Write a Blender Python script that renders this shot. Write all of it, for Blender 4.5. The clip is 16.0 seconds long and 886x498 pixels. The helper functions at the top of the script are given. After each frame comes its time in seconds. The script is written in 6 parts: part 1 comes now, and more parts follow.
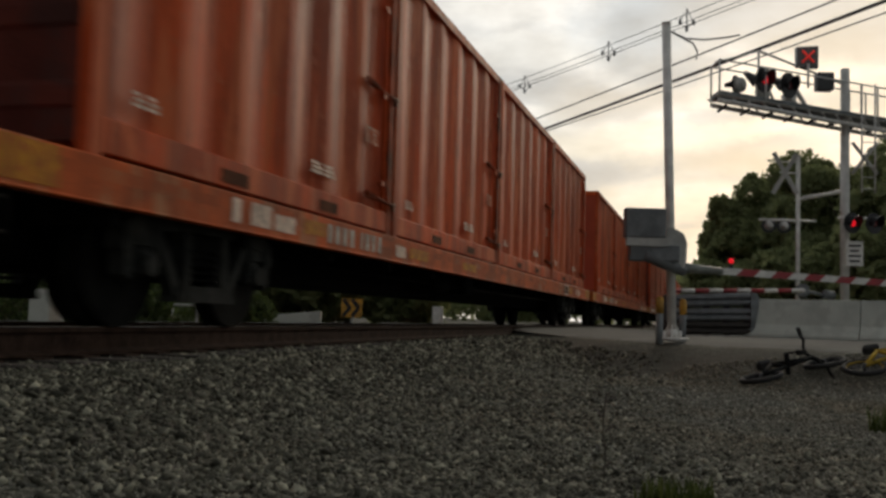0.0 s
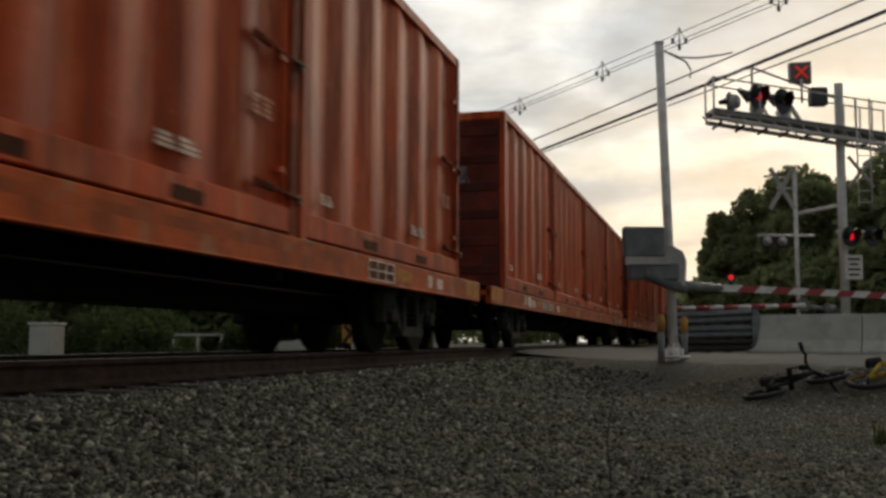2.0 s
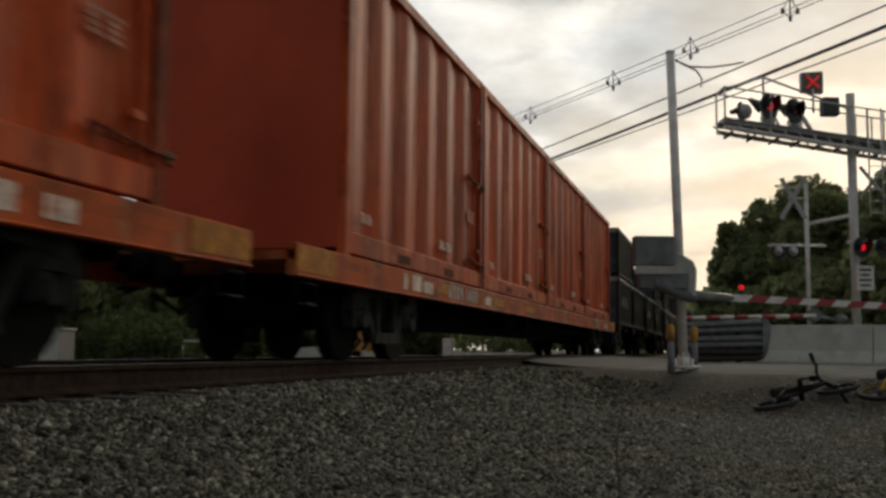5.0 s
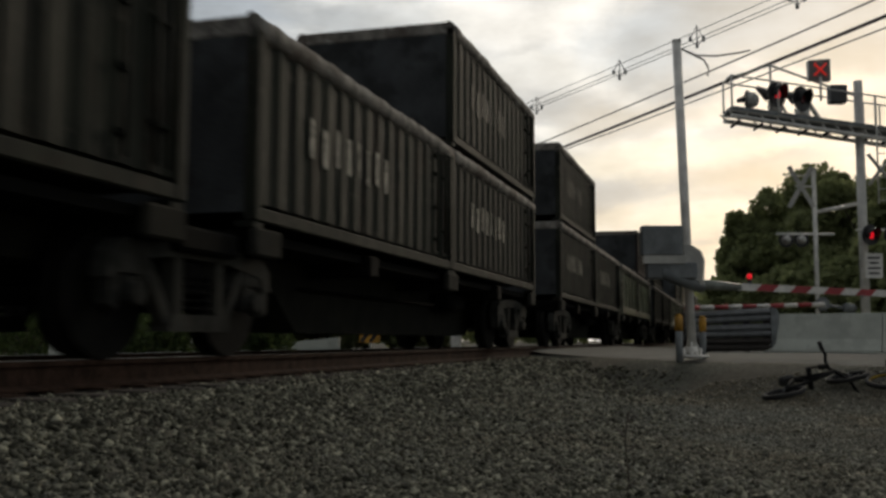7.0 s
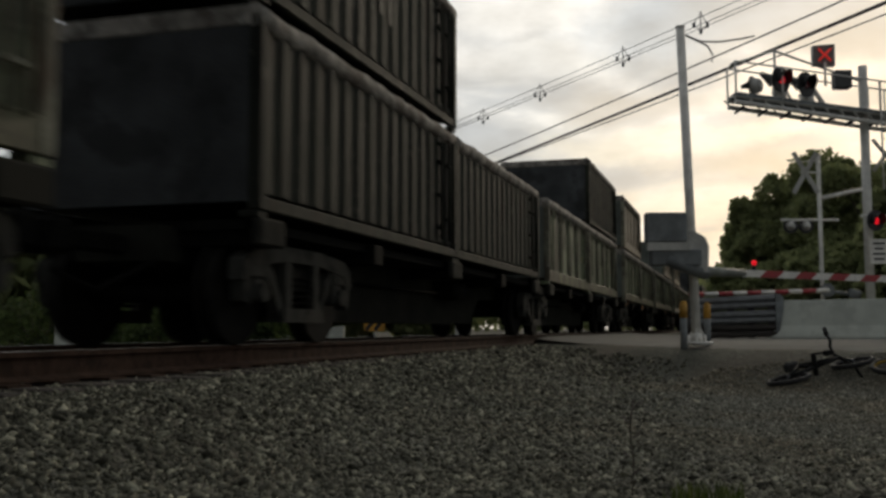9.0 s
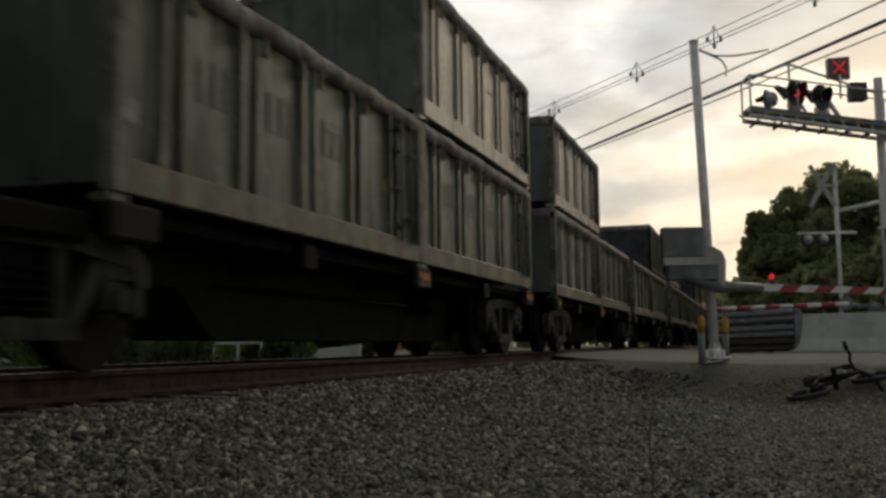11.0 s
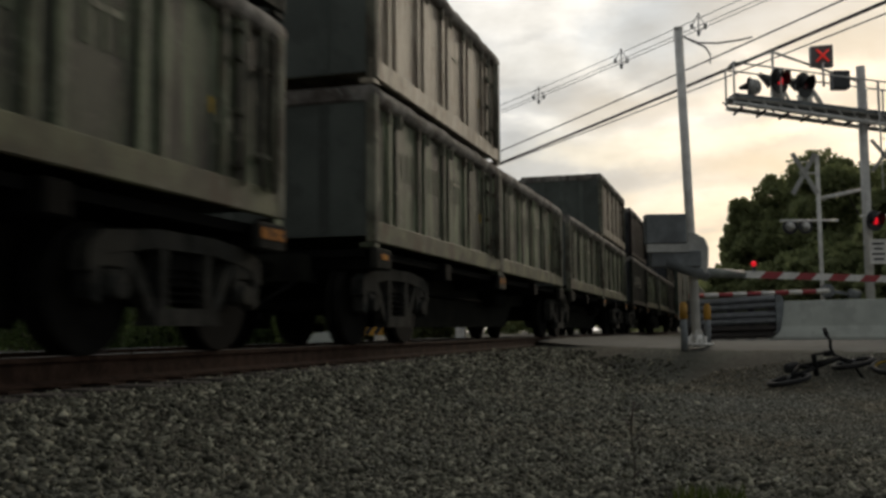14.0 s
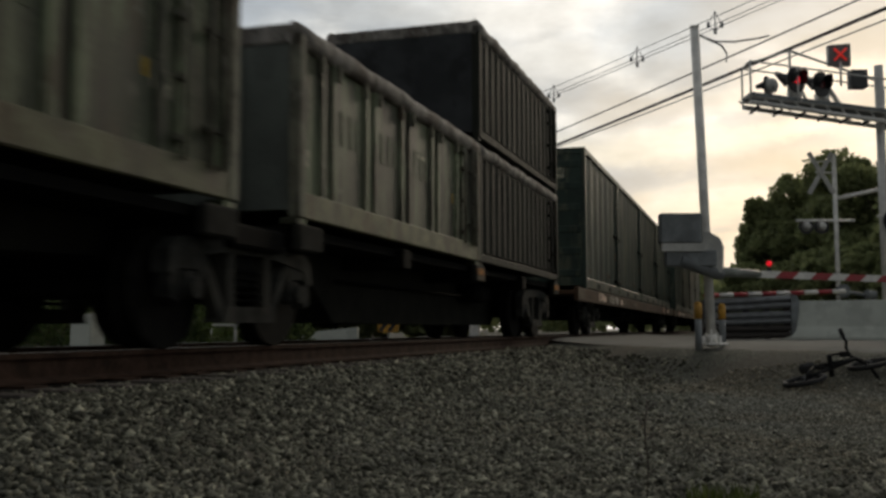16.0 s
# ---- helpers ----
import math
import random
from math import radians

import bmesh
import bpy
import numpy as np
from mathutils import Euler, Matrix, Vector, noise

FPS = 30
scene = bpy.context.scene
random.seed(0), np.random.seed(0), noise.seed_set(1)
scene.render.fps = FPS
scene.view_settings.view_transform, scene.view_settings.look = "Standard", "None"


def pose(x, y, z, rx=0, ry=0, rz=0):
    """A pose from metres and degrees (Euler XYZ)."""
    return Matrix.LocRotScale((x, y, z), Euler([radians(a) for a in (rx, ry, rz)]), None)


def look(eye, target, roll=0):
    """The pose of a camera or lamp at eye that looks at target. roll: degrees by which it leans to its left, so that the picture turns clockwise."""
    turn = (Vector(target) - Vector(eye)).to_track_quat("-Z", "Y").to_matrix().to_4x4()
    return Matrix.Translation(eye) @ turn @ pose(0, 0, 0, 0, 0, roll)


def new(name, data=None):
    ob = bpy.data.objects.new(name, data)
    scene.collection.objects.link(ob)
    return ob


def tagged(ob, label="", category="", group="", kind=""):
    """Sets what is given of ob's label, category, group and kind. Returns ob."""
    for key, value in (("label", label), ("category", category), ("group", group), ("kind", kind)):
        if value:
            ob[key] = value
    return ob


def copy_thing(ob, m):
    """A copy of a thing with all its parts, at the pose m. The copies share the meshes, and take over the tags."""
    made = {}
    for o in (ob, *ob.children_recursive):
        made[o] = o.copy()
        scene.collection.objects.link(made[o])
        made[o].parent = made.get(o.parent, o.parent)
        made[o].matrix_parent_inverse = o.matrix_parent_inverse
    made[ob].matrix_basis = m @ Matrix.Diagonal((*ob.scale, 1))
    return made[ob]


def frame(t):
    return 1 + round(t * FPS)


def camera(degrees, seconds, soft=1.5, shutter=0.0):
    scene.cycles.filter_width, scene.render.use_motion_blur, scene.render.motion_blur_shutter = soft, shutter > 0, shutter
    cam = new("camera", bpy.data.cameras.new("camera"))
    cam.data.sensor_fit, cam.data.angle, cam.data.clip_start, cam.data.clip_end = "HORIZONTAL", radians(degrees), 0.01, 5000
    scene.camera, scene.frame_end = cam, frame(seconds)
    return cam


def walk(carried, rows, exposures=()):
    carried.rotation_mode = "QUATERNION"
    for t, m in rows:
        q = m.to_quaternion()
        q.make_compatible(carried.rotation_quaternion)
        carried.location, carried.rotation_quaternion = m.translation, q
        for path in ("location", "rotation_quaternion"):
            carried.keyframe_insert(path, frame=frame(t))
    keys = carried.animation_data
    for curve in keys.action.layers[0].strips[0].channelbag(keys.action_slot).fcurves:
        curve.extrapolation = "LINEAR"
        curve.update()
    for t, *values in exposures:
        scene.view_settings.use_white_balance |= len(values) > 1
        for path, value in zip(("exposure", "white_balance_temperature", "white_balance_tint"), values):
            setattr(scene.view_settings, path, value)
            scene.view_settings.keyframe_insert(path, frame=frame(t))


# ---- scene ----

V = 21.7            # speed of the train, m/s, along -y
TRACK_X = -5.07     # centre of the track
HEAD = 15.8         # mean heading of the camera, degrees left of the track


def ar(ahead, right, z=0.0):
    """World point from metres ahead and to the right of the camera's mean heading."""
    c, s = math.cos(radians(HEAD)), math.sin(radians(HEAD))
    return Vector((-s * ahead + c * right, c * ahead + s * right, z))


# ---------------------------------------------------------------- camera
cam = camera(48.0, 16.0, soft=3.0, shutter=0.18)
TURNS = [  # seconds, yaw, pitch, roll
    (0, 15.251, 3.931, -1.641),
    (0.5, 15.270, 3.700, -0.500),
    (1, 15.338, 4.904, 0.024),
    (1.5, 15.622, 4.796, -0.318),
    (2, 15.316, 5.286, -0.234),
    (2.5, 15.487, 5.462, -0.082),
    (3, 15.965, 5.620, -0.247),
    (3.5, 15.795, 5.432, 0.026),
    (4, 16.053, 5.806, -0.492),
    (6.5, 15.705, 5.404, -0.642),
    (7, 16.303, 5.253, -0.195),
    (7.5, 16.163, 5.547, -0.521),
    (8, 16.060, 4.951, -0.480),
    (8.5, 16.237, 4.426, -0.166),
    (11, 17.519, 5.576, 0.656),
    (11.5, 17.180, 5.181, 0.076),
    (12, 17.209, 5.051, -0.096),
    (12.5, 17.377, 5.593, -0.073),
    (13, 17.352, 5.416, 0.192),
    (13.5, 16.773, 4.604, 0.698),
    (14, 16.576, 4.750, 0.508),
    (14.5, 16.368, 4.835, 0.174),
    (15, 16.456, 4.849, 0.064),
    (15.5, 16.643, 4.579, 0.042),
    (16, 17.362, 4.635, 0.121),
]
walk(cam, [(t, pose(0, 0, 0.14, 90 + p, r, y)) for t, y, p, r in TURNS], exposures=[(0, 0.0), (16, 0.0)])

# ---------------------------------------------------------------- world and sun
world = bpy.data.worlds.new("world")
scene.world = world
world.use_nodes = True


CLOUDS = (
    (14.5, 18.6, 5.5, 2.4, (1.02, 0.98, 0.90), 0.9), (8.6, 18.8, 2.6, 1.2, (1.06, 1.02, 0.94), 0.9), (11.5, 15.2, 5.0, 1.3, (0.66, 0.66, 0.63), 0.75),
    (4.2, 17.0, 5.0, 2.6, (0.46, 0.535, 0.595), 0.95), (-4.0, 18.0, 7.0, 2.6, (0.455, 0.49, 0.505), 0.95), (-10.0, 15.0, 6.0, 3.0, (0.52, 0.55, 0.56), 0.85), (-3.0, 13.2, 6.5, 1.2, (0.98, 0.92, 0.80), 0.9),
    (6.0, 12.6, 4.5, 1.2, (0.62, 0.595, 0.55), 0.85), (-4.5, 15.4, 4.5, 0.9, (0.54, 0.55, 0.53), 0.8), (4.0, 10.2, 7.0, 1.2, (0.90, 0.83, 0.69), 0.75), (-1.5, 8.9, 5.0, 0.7, (0.62, 0.575, 0.51), 0.85),
    (-3.5, 16.8, 8.0, 2.0, (0.49, 0.535, 0.57), 0.85), (-4.0, 10.9, 4.0, 0.7, (1.02, 0.94, 0.78), 0.8), (1.0, 6.8, 8.0, 1.0, (0.82, 0.73, 0.60), 0.7), (17.5, 15.4, 3.5, 1.4, (0.98, 0.95, 0.89), 0.8), (20.0, 18.0, 4.0, 1.4, (0.60, 0.62, 0.62), 0.7),
)


def build_world(w):
    nt = w.node_tree
    nt.nodes.clear()
    N, L = nt.nodes.new, nt.links.new
    out, bg = N("ShaderNodeOutputWorld"), N("ShaderNodeBackground")
    tc = N("ShaderNodeTexCoord")

    def math_node(op, a=None, b=None, c=None):
        n = N("ShaderNodeMath"); n.operation = op
        for k, v in enumerate((a, b, c)):
            if isinstance(v, (int, float)):
                n.inputs[k].default_value = v
            elif v is not None:
                L(v, n.inputs[k])
        return n.outputs[0]

    def ramp_node(fac, stops):
        r = N("ShaderNodeValToRGB")
        r.color_ramp.interpolation = "EASE"
        e = r.color_ramp.elements
        while len(e) < len(stops):
            e.new(0.5)
        for k, (p, c) in enumerate(stops):
            e[k].position, e[k].color = p, (*c, 1)
        L(fac, r.inputs[0])
        return r.outputs[0]

    def mix_node(f, a, b):
        m = N("ShaderNodeMix"); m.data_type = "RGBA"
        L(f, m.inputs["Factor"])
        for k, v in ((6, a), (7, b)):
            if isinstance(v, tuple):
                m.inputs[k].default_value = (*v, 1)
            else:
                L(v, m.inputs[k])
        return m.outputs[2]

    sky = N("ShaderNodeTexSky")
    sky.sky_type, sky.sun_disc = "NISHITA", False
    sky.sun_elevation, sky.sun_rotation = radians(14), radians(8)
    sky.air_density, sky.dust_density = 1.2, 3.0
    skym = N("ShaderNodeVectorMath"); skym.operation = "SCALE"; skym.inputs["Scale"].default_value = 0.010
    L(sky.outputs[0], skym.inputs[0])
    # elevation
    sep = N("ShaderNodeSeparateXYZ"); L(tc.outputs["Generated"], sep.inputs[0])
    el = sep.outputs["Z"]
    veil = ramp_node(el, [(0.0, (0.80, 0.74, 0.63)), (0.09, (0.79, 0.74, 0.64)), (0.155, (0.64, 0.64, 0.60)), (0.22, (0.52, 0.545, 0.56)), (0.32, (0.48, 0.50, 0.51)), (0.8, (0.57, 0.56, 0.53))])
    # cloud banks, flattened towards the horizon
    mp = N("ShaderNodeMapping"); mp.inputs["Scale"].default_value = (1.0, 1.0, 3.2)
    mp.inputs["Location"].default_value = (0.95, 0.30, 0.10)
    L(tc.outputs["Generated"], mp.inputs[0])
    n1 = N("ShaderNodeTexNoise"); n1.inputs["Scale"].default_value = 6.0; n1.inputs["Detail"].default_value = 6; n1.inputs["Roughness"].default_value = 0.5
    n1.inputs["Distortion"].default_value = 0.25
    L(mp.outputs[0], n1.inputs["Vector"])
    bright = ramp_node(n1.outputs["Fac"], [(0.47, (0, 0, 0)), (0.68, (1, 1, 1))])
    dark = ramp_node(n1.outputs["Fac"], [(0.37, (1, 1, 1)), (0.50, (0, 0, 0))])
    c1 = mix_node(math_node("MULTIPLY", bright, 0.95), veil, (1.04, 1.01, 0.94))
    c2 = mix_node(math_node("MULTIPLY", dark, 0.8), c1, (0.40, 0.44, 0.48))
    # single clouds: bearing left of the track, height, half width, half height in degrees, colour, cover
    wn = N("ShaderNodeTexNoise"); wn.inputs["Scale"].default_value = 9.0; wn.inputs["Detail"].default_value = 6; wn.inputs["Roughness"].default_value = 0.58
    L(tc.outputs["Generated"], wn.inputs["Vector"])
    w0 = N("ShaderNodeVectorMath"); w0.operation = "MULTIPLY_ADD"
    w0.inputs[1].default_value, w0.inputs[2].default_value = (0.16, 0.16, 0.075), (-0.08, -0.08, -0.0375)
    L(wn.outputs["Color"], w0.inputs[0])
    warped = N("ShaderNodeVectorMath"); warped.operation = "ADD"
    L(tc.outputs["Generated"], warped.inputs[0]); L(w0.outputs[0], warped.inputs[1])
    for az, up, wide, high, col, cover in CLOUDS:
        a, e = radians(az), radians(up)
        sub = N("ShaderNodeVectorMath"); sub.operation = "SUBTRACT"
        sub.inputs[1].default_value = (-math.sin(a) * math.cos(e), math.cos(a) * math.cos(e), math.sin(e))
        L(warped.outputs[0], sub.inputs[0])
        mul = N("ShaderNodeVectorMath"); mul.operation = "MULTIPLY"
        mul.inputs[1].default_value = (1 / radians(wide), 1 / radians(wide), 1 / radians(high))
        L(sub.outputs[0], mul.inputs[0])
        ln = N("ShaderNodeVectorMath"); ln.operation = "LENGTH"
        L(mul.outputs[0], ln.inputs[0])
        mr = N("ShaderNodeMapRange"); mr.interpolation_type = "SMOOTHSTEP"
        for k, v in enumerate((0.3, 1.35, cover, 0.0)):
            mr.inputs[k + 1].default_value = v
        L(ln.outputs["Value"], mr.inputs[0])
        c2 = mix_node(mr.outputs[0], c2, col)
    pn = N("ShaderNodeTexNoise"); pn.inputs["Scale"].default_value = 13.0; pn.inputs["Detail"].default_value = 7; pn.inputs["Roughness"].default_value = 0.55
    pm = N("ShaderNodeMapping"); pm.inputs["Scale"].default_value = (1.0, 1.0, 2.2)
    L(tc.outputs["Generated"], pm.inputs[0]); L(pm.outputs[0], pn.inputs["Vector"])
    puff = N("ShaderNodeMapRange")
    for k, v in enumerate((0.3, 0.7, 0.80, 1.16)):
        puff.inputs[k + 1].default_value = v
    L(pn.outputs["Fac"], puff.inputs[0])
    c3 = N("ShaderNodeVectorMath"); c3.operation = "SCALE"
    L(c2, c3.inputs[0]); L(puff.outputs[0], c3.inputs["Scale"])
    tint = N("ShaderNodeVectorMath"); tint.operation = "MULTIPLY"; tint.inputs[1].default_value = (0.975, 1.0, 1.035)
    L(c3.outputs[0], tint.inputs[0])
    c2 = tint.outputs[0]
    # the evening side is brighter than the sky behind
    dot = N("ShaderNodeVectorMath"); dot.operation = "DOT_PRODUCT"
    dot.inputs[1].default_value = Vector((-0.35, 1.0, 0.22)).normalized()
    L(tc.outputs["Generated"], dot.inputs[0])
    d = math_node("MAXIMUM", dot.outputs["Value"], 0.0)
    level = math_node("MULTIPLY_ADD", math_node("POWER", d, 3.0), 0.54, 0.48)
    cl = N("ShaderNodeVectorMath"); cl.operation = "SCALE"
    L(c2, cl.inputs[0]); L(level, cl.inputs["Scale"])
    glow = N("ShaderNodeVectorMath"); glow.operation = "SCALE"; glow.inputs[0].default_value = (0.06, 0.045, 0.02)
    L(math_node("POWER", d, 26.0), glow.inputs["Scale"])
    add1 = N("ShaderNodeVectorMath"); add1.operation = "ADD"
    L(cl.outputs[0], add1.inputs[0]); L(glow.outputs[0], add1.inputs[1])
    add2 = N("ShaderNodeVectorMath"); add2.operation = "ADD"
    L(add1.outputs[0], add2.inputs[0]); L(skym.outputs[0], add2.inputs[1])
    L(add2.outputs[0], bg.inputs[0])
    bg.inputs[1].default_value = 0.88
    L(bg.outputs[0], out.inputs[0])


build_world(world)
sun = new("sun", bpy.data.lights.new("sun", "SUN"))
sun.data.energy, sun.data.angle, sun.data.color = 0.8, radians(14), (1.0, 0.86, 0.66)
sun.matrix_world = look((10, 60, 20), (0, 0, 0))

# ---------------------------------------------------------------- materials


def mat(name, col, rough=0.6, metal=0.0, var=0.25, scale=3.0, bump=0.1, streak=0.0, dirt=None, spec=0.5, stretch=(1, 1, 1), rand=0.0, fine=40.0, rust=None, under=None, chips=None, drips=None, drip=0.6):
    """Principled surface with colour variation at two sizes, bump, vertical streaks and a dirt tint."""
    m = bpy.data.materials.new(name)
    m.use_nodes = True
    nt = m.node_tree
    N, L = nt.nodes.new, nt.links.new
    b = nt.nodes["Principled BSDF"]
    tc = N("ShaderNodeTexCoord")
    mp = N("ShaderNodeMapping"); mp.inputs["Scale"].default_value = stretch
    L(tc.outputs["Object"], mp.inputs[0])
    oi = N("ShaderNodeObjectInfo")
    off = N("ShaderNodeVectorMath"); off.operation = "SCALE"; off.inputs[0].default_value = (17.0, 31.0, 11.0)
    L(oi.outputs["Random"], off.inputs["Scale"])
    vec = N("ShaderNodeVectorMath"); vec.operation = "ADD"
    L(mp.outputs[0], vec.inputs[0]); L(off.outputs[0], vec.inputs[1])
    big = N("ShaderNodeTexNoise"); big.inputs["Scale"].default_value = scale; big.inputs["Detail"].default_value = 5
    L(vec.outputs[0], big.inputs["Vector"])
    sm = N("ShaderNodeTexNoise"); sm.inputs["Scale"].default_value = fine; sm.inputs["Detail"].default_value = 3
    L(vec.outputs[0], sm.inputs["Vector"])
    add = N("ShaderNodeMath"); add.operation = "MULTIPLY_ADD"; add.inputs[1].default_value = 0.35
    L(sm.outputs["Fac"], add.inputs[0]); L(big.outputs["Fac"], add.inputs[2])
    ramp = N("ShaderNodeValToRGB")
    lo = [max(0, c * (1 - var)) for c in col]; hi = [min(1, c * (1 + var)) for c in col]
    e = ramp.color_ramp.elements
    e[0].position, e[0].color = 0.52, (*lo, 1)
    e[1].position, e[1].color = 0.84, (*hi, 1)
    L(add.outputs[0], ramp.inputs[0])
    colour = ramp.outputs[0]
    if dirt is not None:
        dn = N("ShaderNodeTexNoise"); dn.inputs["Scale"].default_value = 0.8; dn.inputs["Detail"].default_value = 7; dn.inputs["Roughness"].default_value = 0.6
        dm = N("ShaderNodeMapping"); dm.inputs["Scale"].default_value = (4.0, 4.0, 0.7) if streak else (2.0, 2.0, 2.0)
        L(tc.outputs["Object"], dm.inputs[0])
        dv = N("ShaderNodeVectorMath"); dv.operation = "ADD"
        L(dm.outputs[0], dv.inputs[0]); L(off.outputs[0], dv.inputs[1])
        L(dv.outputs[0], dn.inputs["Vector"])
        dr = N("ShaderNodeValToRGB")
        dr.color_ramp.elements[0].position, dr.color_ramp.elements[0].color = 0.50, (0, 0, 0, 1)
        dr.color_ramp.elements[1].position, dr.color_ramp.elements[1].color = 0.59, (1, 1, 1, 1)
        L(dn.outputs["Fac"], dr.inputs[0])
        mx = N("ShaderNodeMix"); mx.data_type = "RGBA"
        fac = N("ShaderNodeMath"); fac.operation = "MULTIPLY"; fac.inputs[1].default_value = streak if streak else 0.6
        L(dr.outputs[0], fac.inputs[0]); L(fac.outputs[0], mx.inputs["Factor"])
        L(colour, mx.inputs[6]); mx.inputs[7].default_value = (*dirt, 1)
        colour = mx.outputs[2]
    if rust is not None:
        rn = N("ShaderNodeTexNoise"); rn.inputs["Scale"].default_value = 1.6; rn.inputs["Detail"].default_value = 8; rn.inputs["Roughness"].default_value = 0.7
        rmap = N("ShaderNodeMapping"); rmap.inputs["Scale"].default_value = (1.5, 1.5, 0.45); rmap.inputs["Location"].default_value = (5.0, 2.0, 9.0)
        L(tc.outputs["Object"], rmap.inputs[0])
        rv = N("ShaderNodeVectorMath"); rv.operation = "ADD"
        L(rmap.outputs[0], rv.inputs[0]); L(off.outputs[0], rv.inputs[1]); L(rv.outputs[0], rn.inputs["Vector"])
        rr2 = N("ShaderNodeValToRGB")
        rr2.color_ramp.elements[0].position, rr2.color_ramp.elements[0].color = 0.54, (0, 0, 0, 1)
        rr2.color_ramp.elements[1].position, rr2.color_ramp.elements[1].color = 0.63, (0.8, 0.8, 0.8, 1)
        L(rn.outputs["Fac"], rr2.inputs[0])
        rx = N("ShaderNodeMix"); rx.data_type = "RGBA"
        L(rr2.outputs[0], rx.inputs["Factor"]); L(colour, rx.inputs[6]); rx.inputs[7].default_value = (*rust, 1)
        colour = rx.outputs[2]
    if chips is not None:
        cn = N("ShaderNodeTexNoise"); cn.inputs["Scale"].default_value = 5.5; cn.inputs["Detail"].default_value = 6; cn.inputs["Roughness"].default_value = 0.65
        cv = N("ShaderNodeVectorMath"); cv.operation = "ADD"
        L(tc.outputs["Object"], cv.inputs[0]); L(off.outputs[0], cv.inputs[1]); L(cv.outputs[0], cn.inputs["Vector"])
        cr = N("ShaderNodeValToRGB")
        cr.color_ramp.elements[0].position, cr.color_ramp.elements[0].color = 0.585, (0, 0, 0, 1)
        cr.color_ramp.elements[1].position, cr.color_ramp.elements[1].color = 0.66, (0.75, 0.75, 0.75, 1)
        L(cn.outputs["Fac"], cr.inputs[0])
        cx = N("ShaderNodeMix"); cx.data_type = "RGBA"
        L(cr.outputs[0], cx.inputs["Factor"]); L(colour, cx.inputs[6]); cx.inputs[7].default_value = (*chips, 1)
        colour = cx.outputs[2]
    if drips is not None:
        vn = N("ShaderNodeTexNoise"); vn.inputs["Scale"].default_value = 1.0; vn.inputs["Detail"].default_value = 7; vn.inputs["Roughness"].default_value = 0.62
        vm = N("ShaderNodeMapping"); vm.inputs["Scale"].default_value = (6.0, 6.0, 0.55); vm.inputs["Location"].default_value = (3.0, 8.0, 1.0)
        L(tc.outputs["Object"], vm.inputs[0])
        vv = N("ShaderNodeVectorMath"); vv.operation = "ADD"
        L(vm.outputs[0], vv.inputs[0]); L(off.outputs[0], vv.inputs[1]); L(vv.outputs[0], vn.inputs["Vector"])
        vr = N("ShaderNodeValToRGB")
        vr.color_ramp.elements[0].position, vr.color_ramp.elements[0].color = 0.47, (0, 0, 0, 1)
        vr.color_ramp.elements[1].position, vr.color_ramp.elements[1].color = 0.66, (drip, drip, drip, 1)
        L(vn.outputs["Fac"], vr.inputs[0])
        vx = N("ShaderNodeMix"); vx.data_type = "RGBA"
        L(vr.outputs[0], vx.inputs["Factor"]); L(colour, vx.inputs[6]); vx.inputs[7].default_value = (*drips, 1)
        colour = vx.outputs[2]
    if under is not None:
        un = N("ShaderNodeTexNoise"); un.inputs["Scale"].default_value = 16; un.inputs["Detail"].default_value = 4
        um = N("ShaderNodeMapping"); um.inputs["Scale"].default_value = (1, 1.6, 0.8)
        L(tc.outputs["Object"], um.inputs[0]); L(um.outputs[0], un.inputs["Vector"])
        ur = N("ShaderNodeValToRGB")
        ur.color_ramp.elements[0].position, ur.color_ramp.elements[0].color = 0.44, (0, 0, 0, 1)
        ur.color_ramp.elements[1].position, ur.color_ramp.elements[1].color = 0.58, (0.9, 0.9, 0.9, 1)
        L(un.outputs["Fac"], ur.inputs[0])
        ux = N("ShaderNodeMix"); ux.data_type = "RGBA"
        L(ur.outputs[0], ux.inputs["Factor"]); L(colour, ux.inputs[6]); ux.inputs[7].default_value = (*under, 1)
        colour = ux.outputs[2]
    if rand:
        hs = N("ShaderNodeHueSaturation")
        rm = N("ShaderNodeMapRange"); rm.inputs[3].default_value = 1 - rand; rm.inputs[4].default_value = 1 + rand
        L(oi.outputs["Random"], rm.inputs[0]); L(rm.outputs[0], hs.inputs["Value"])
        L(colour, hs.inputs["Color"])
        colour = hs.outputs[0]
    L(colour, b.inputs["Base Color"])
    b.inputs["Metallic"].default_value = metal
    b.inputs["Specular IOR Level"].default_value = spec
    rr = N("ShaderNodeMapRange"); rr.inputs[3].default_value = max(0.05, rough - 0.12); rr.inputs[4].default_value = min(1, rough + 0.12)
    L(big.outputs["Fac"], rr.inputs[0]); L(rr.outputs[0], b.inputs["Roughness"])
    if bump:
        bp = N("ShaderNodeBump"); bp.inputs["Strength"].default_value = bump; bp.inputs["Distance"].default_value = 0.02
        L(add.outputs[0], bp.inputs["Height"]); L(bp.outputs[0], b.inputs["Normal"])
    return m


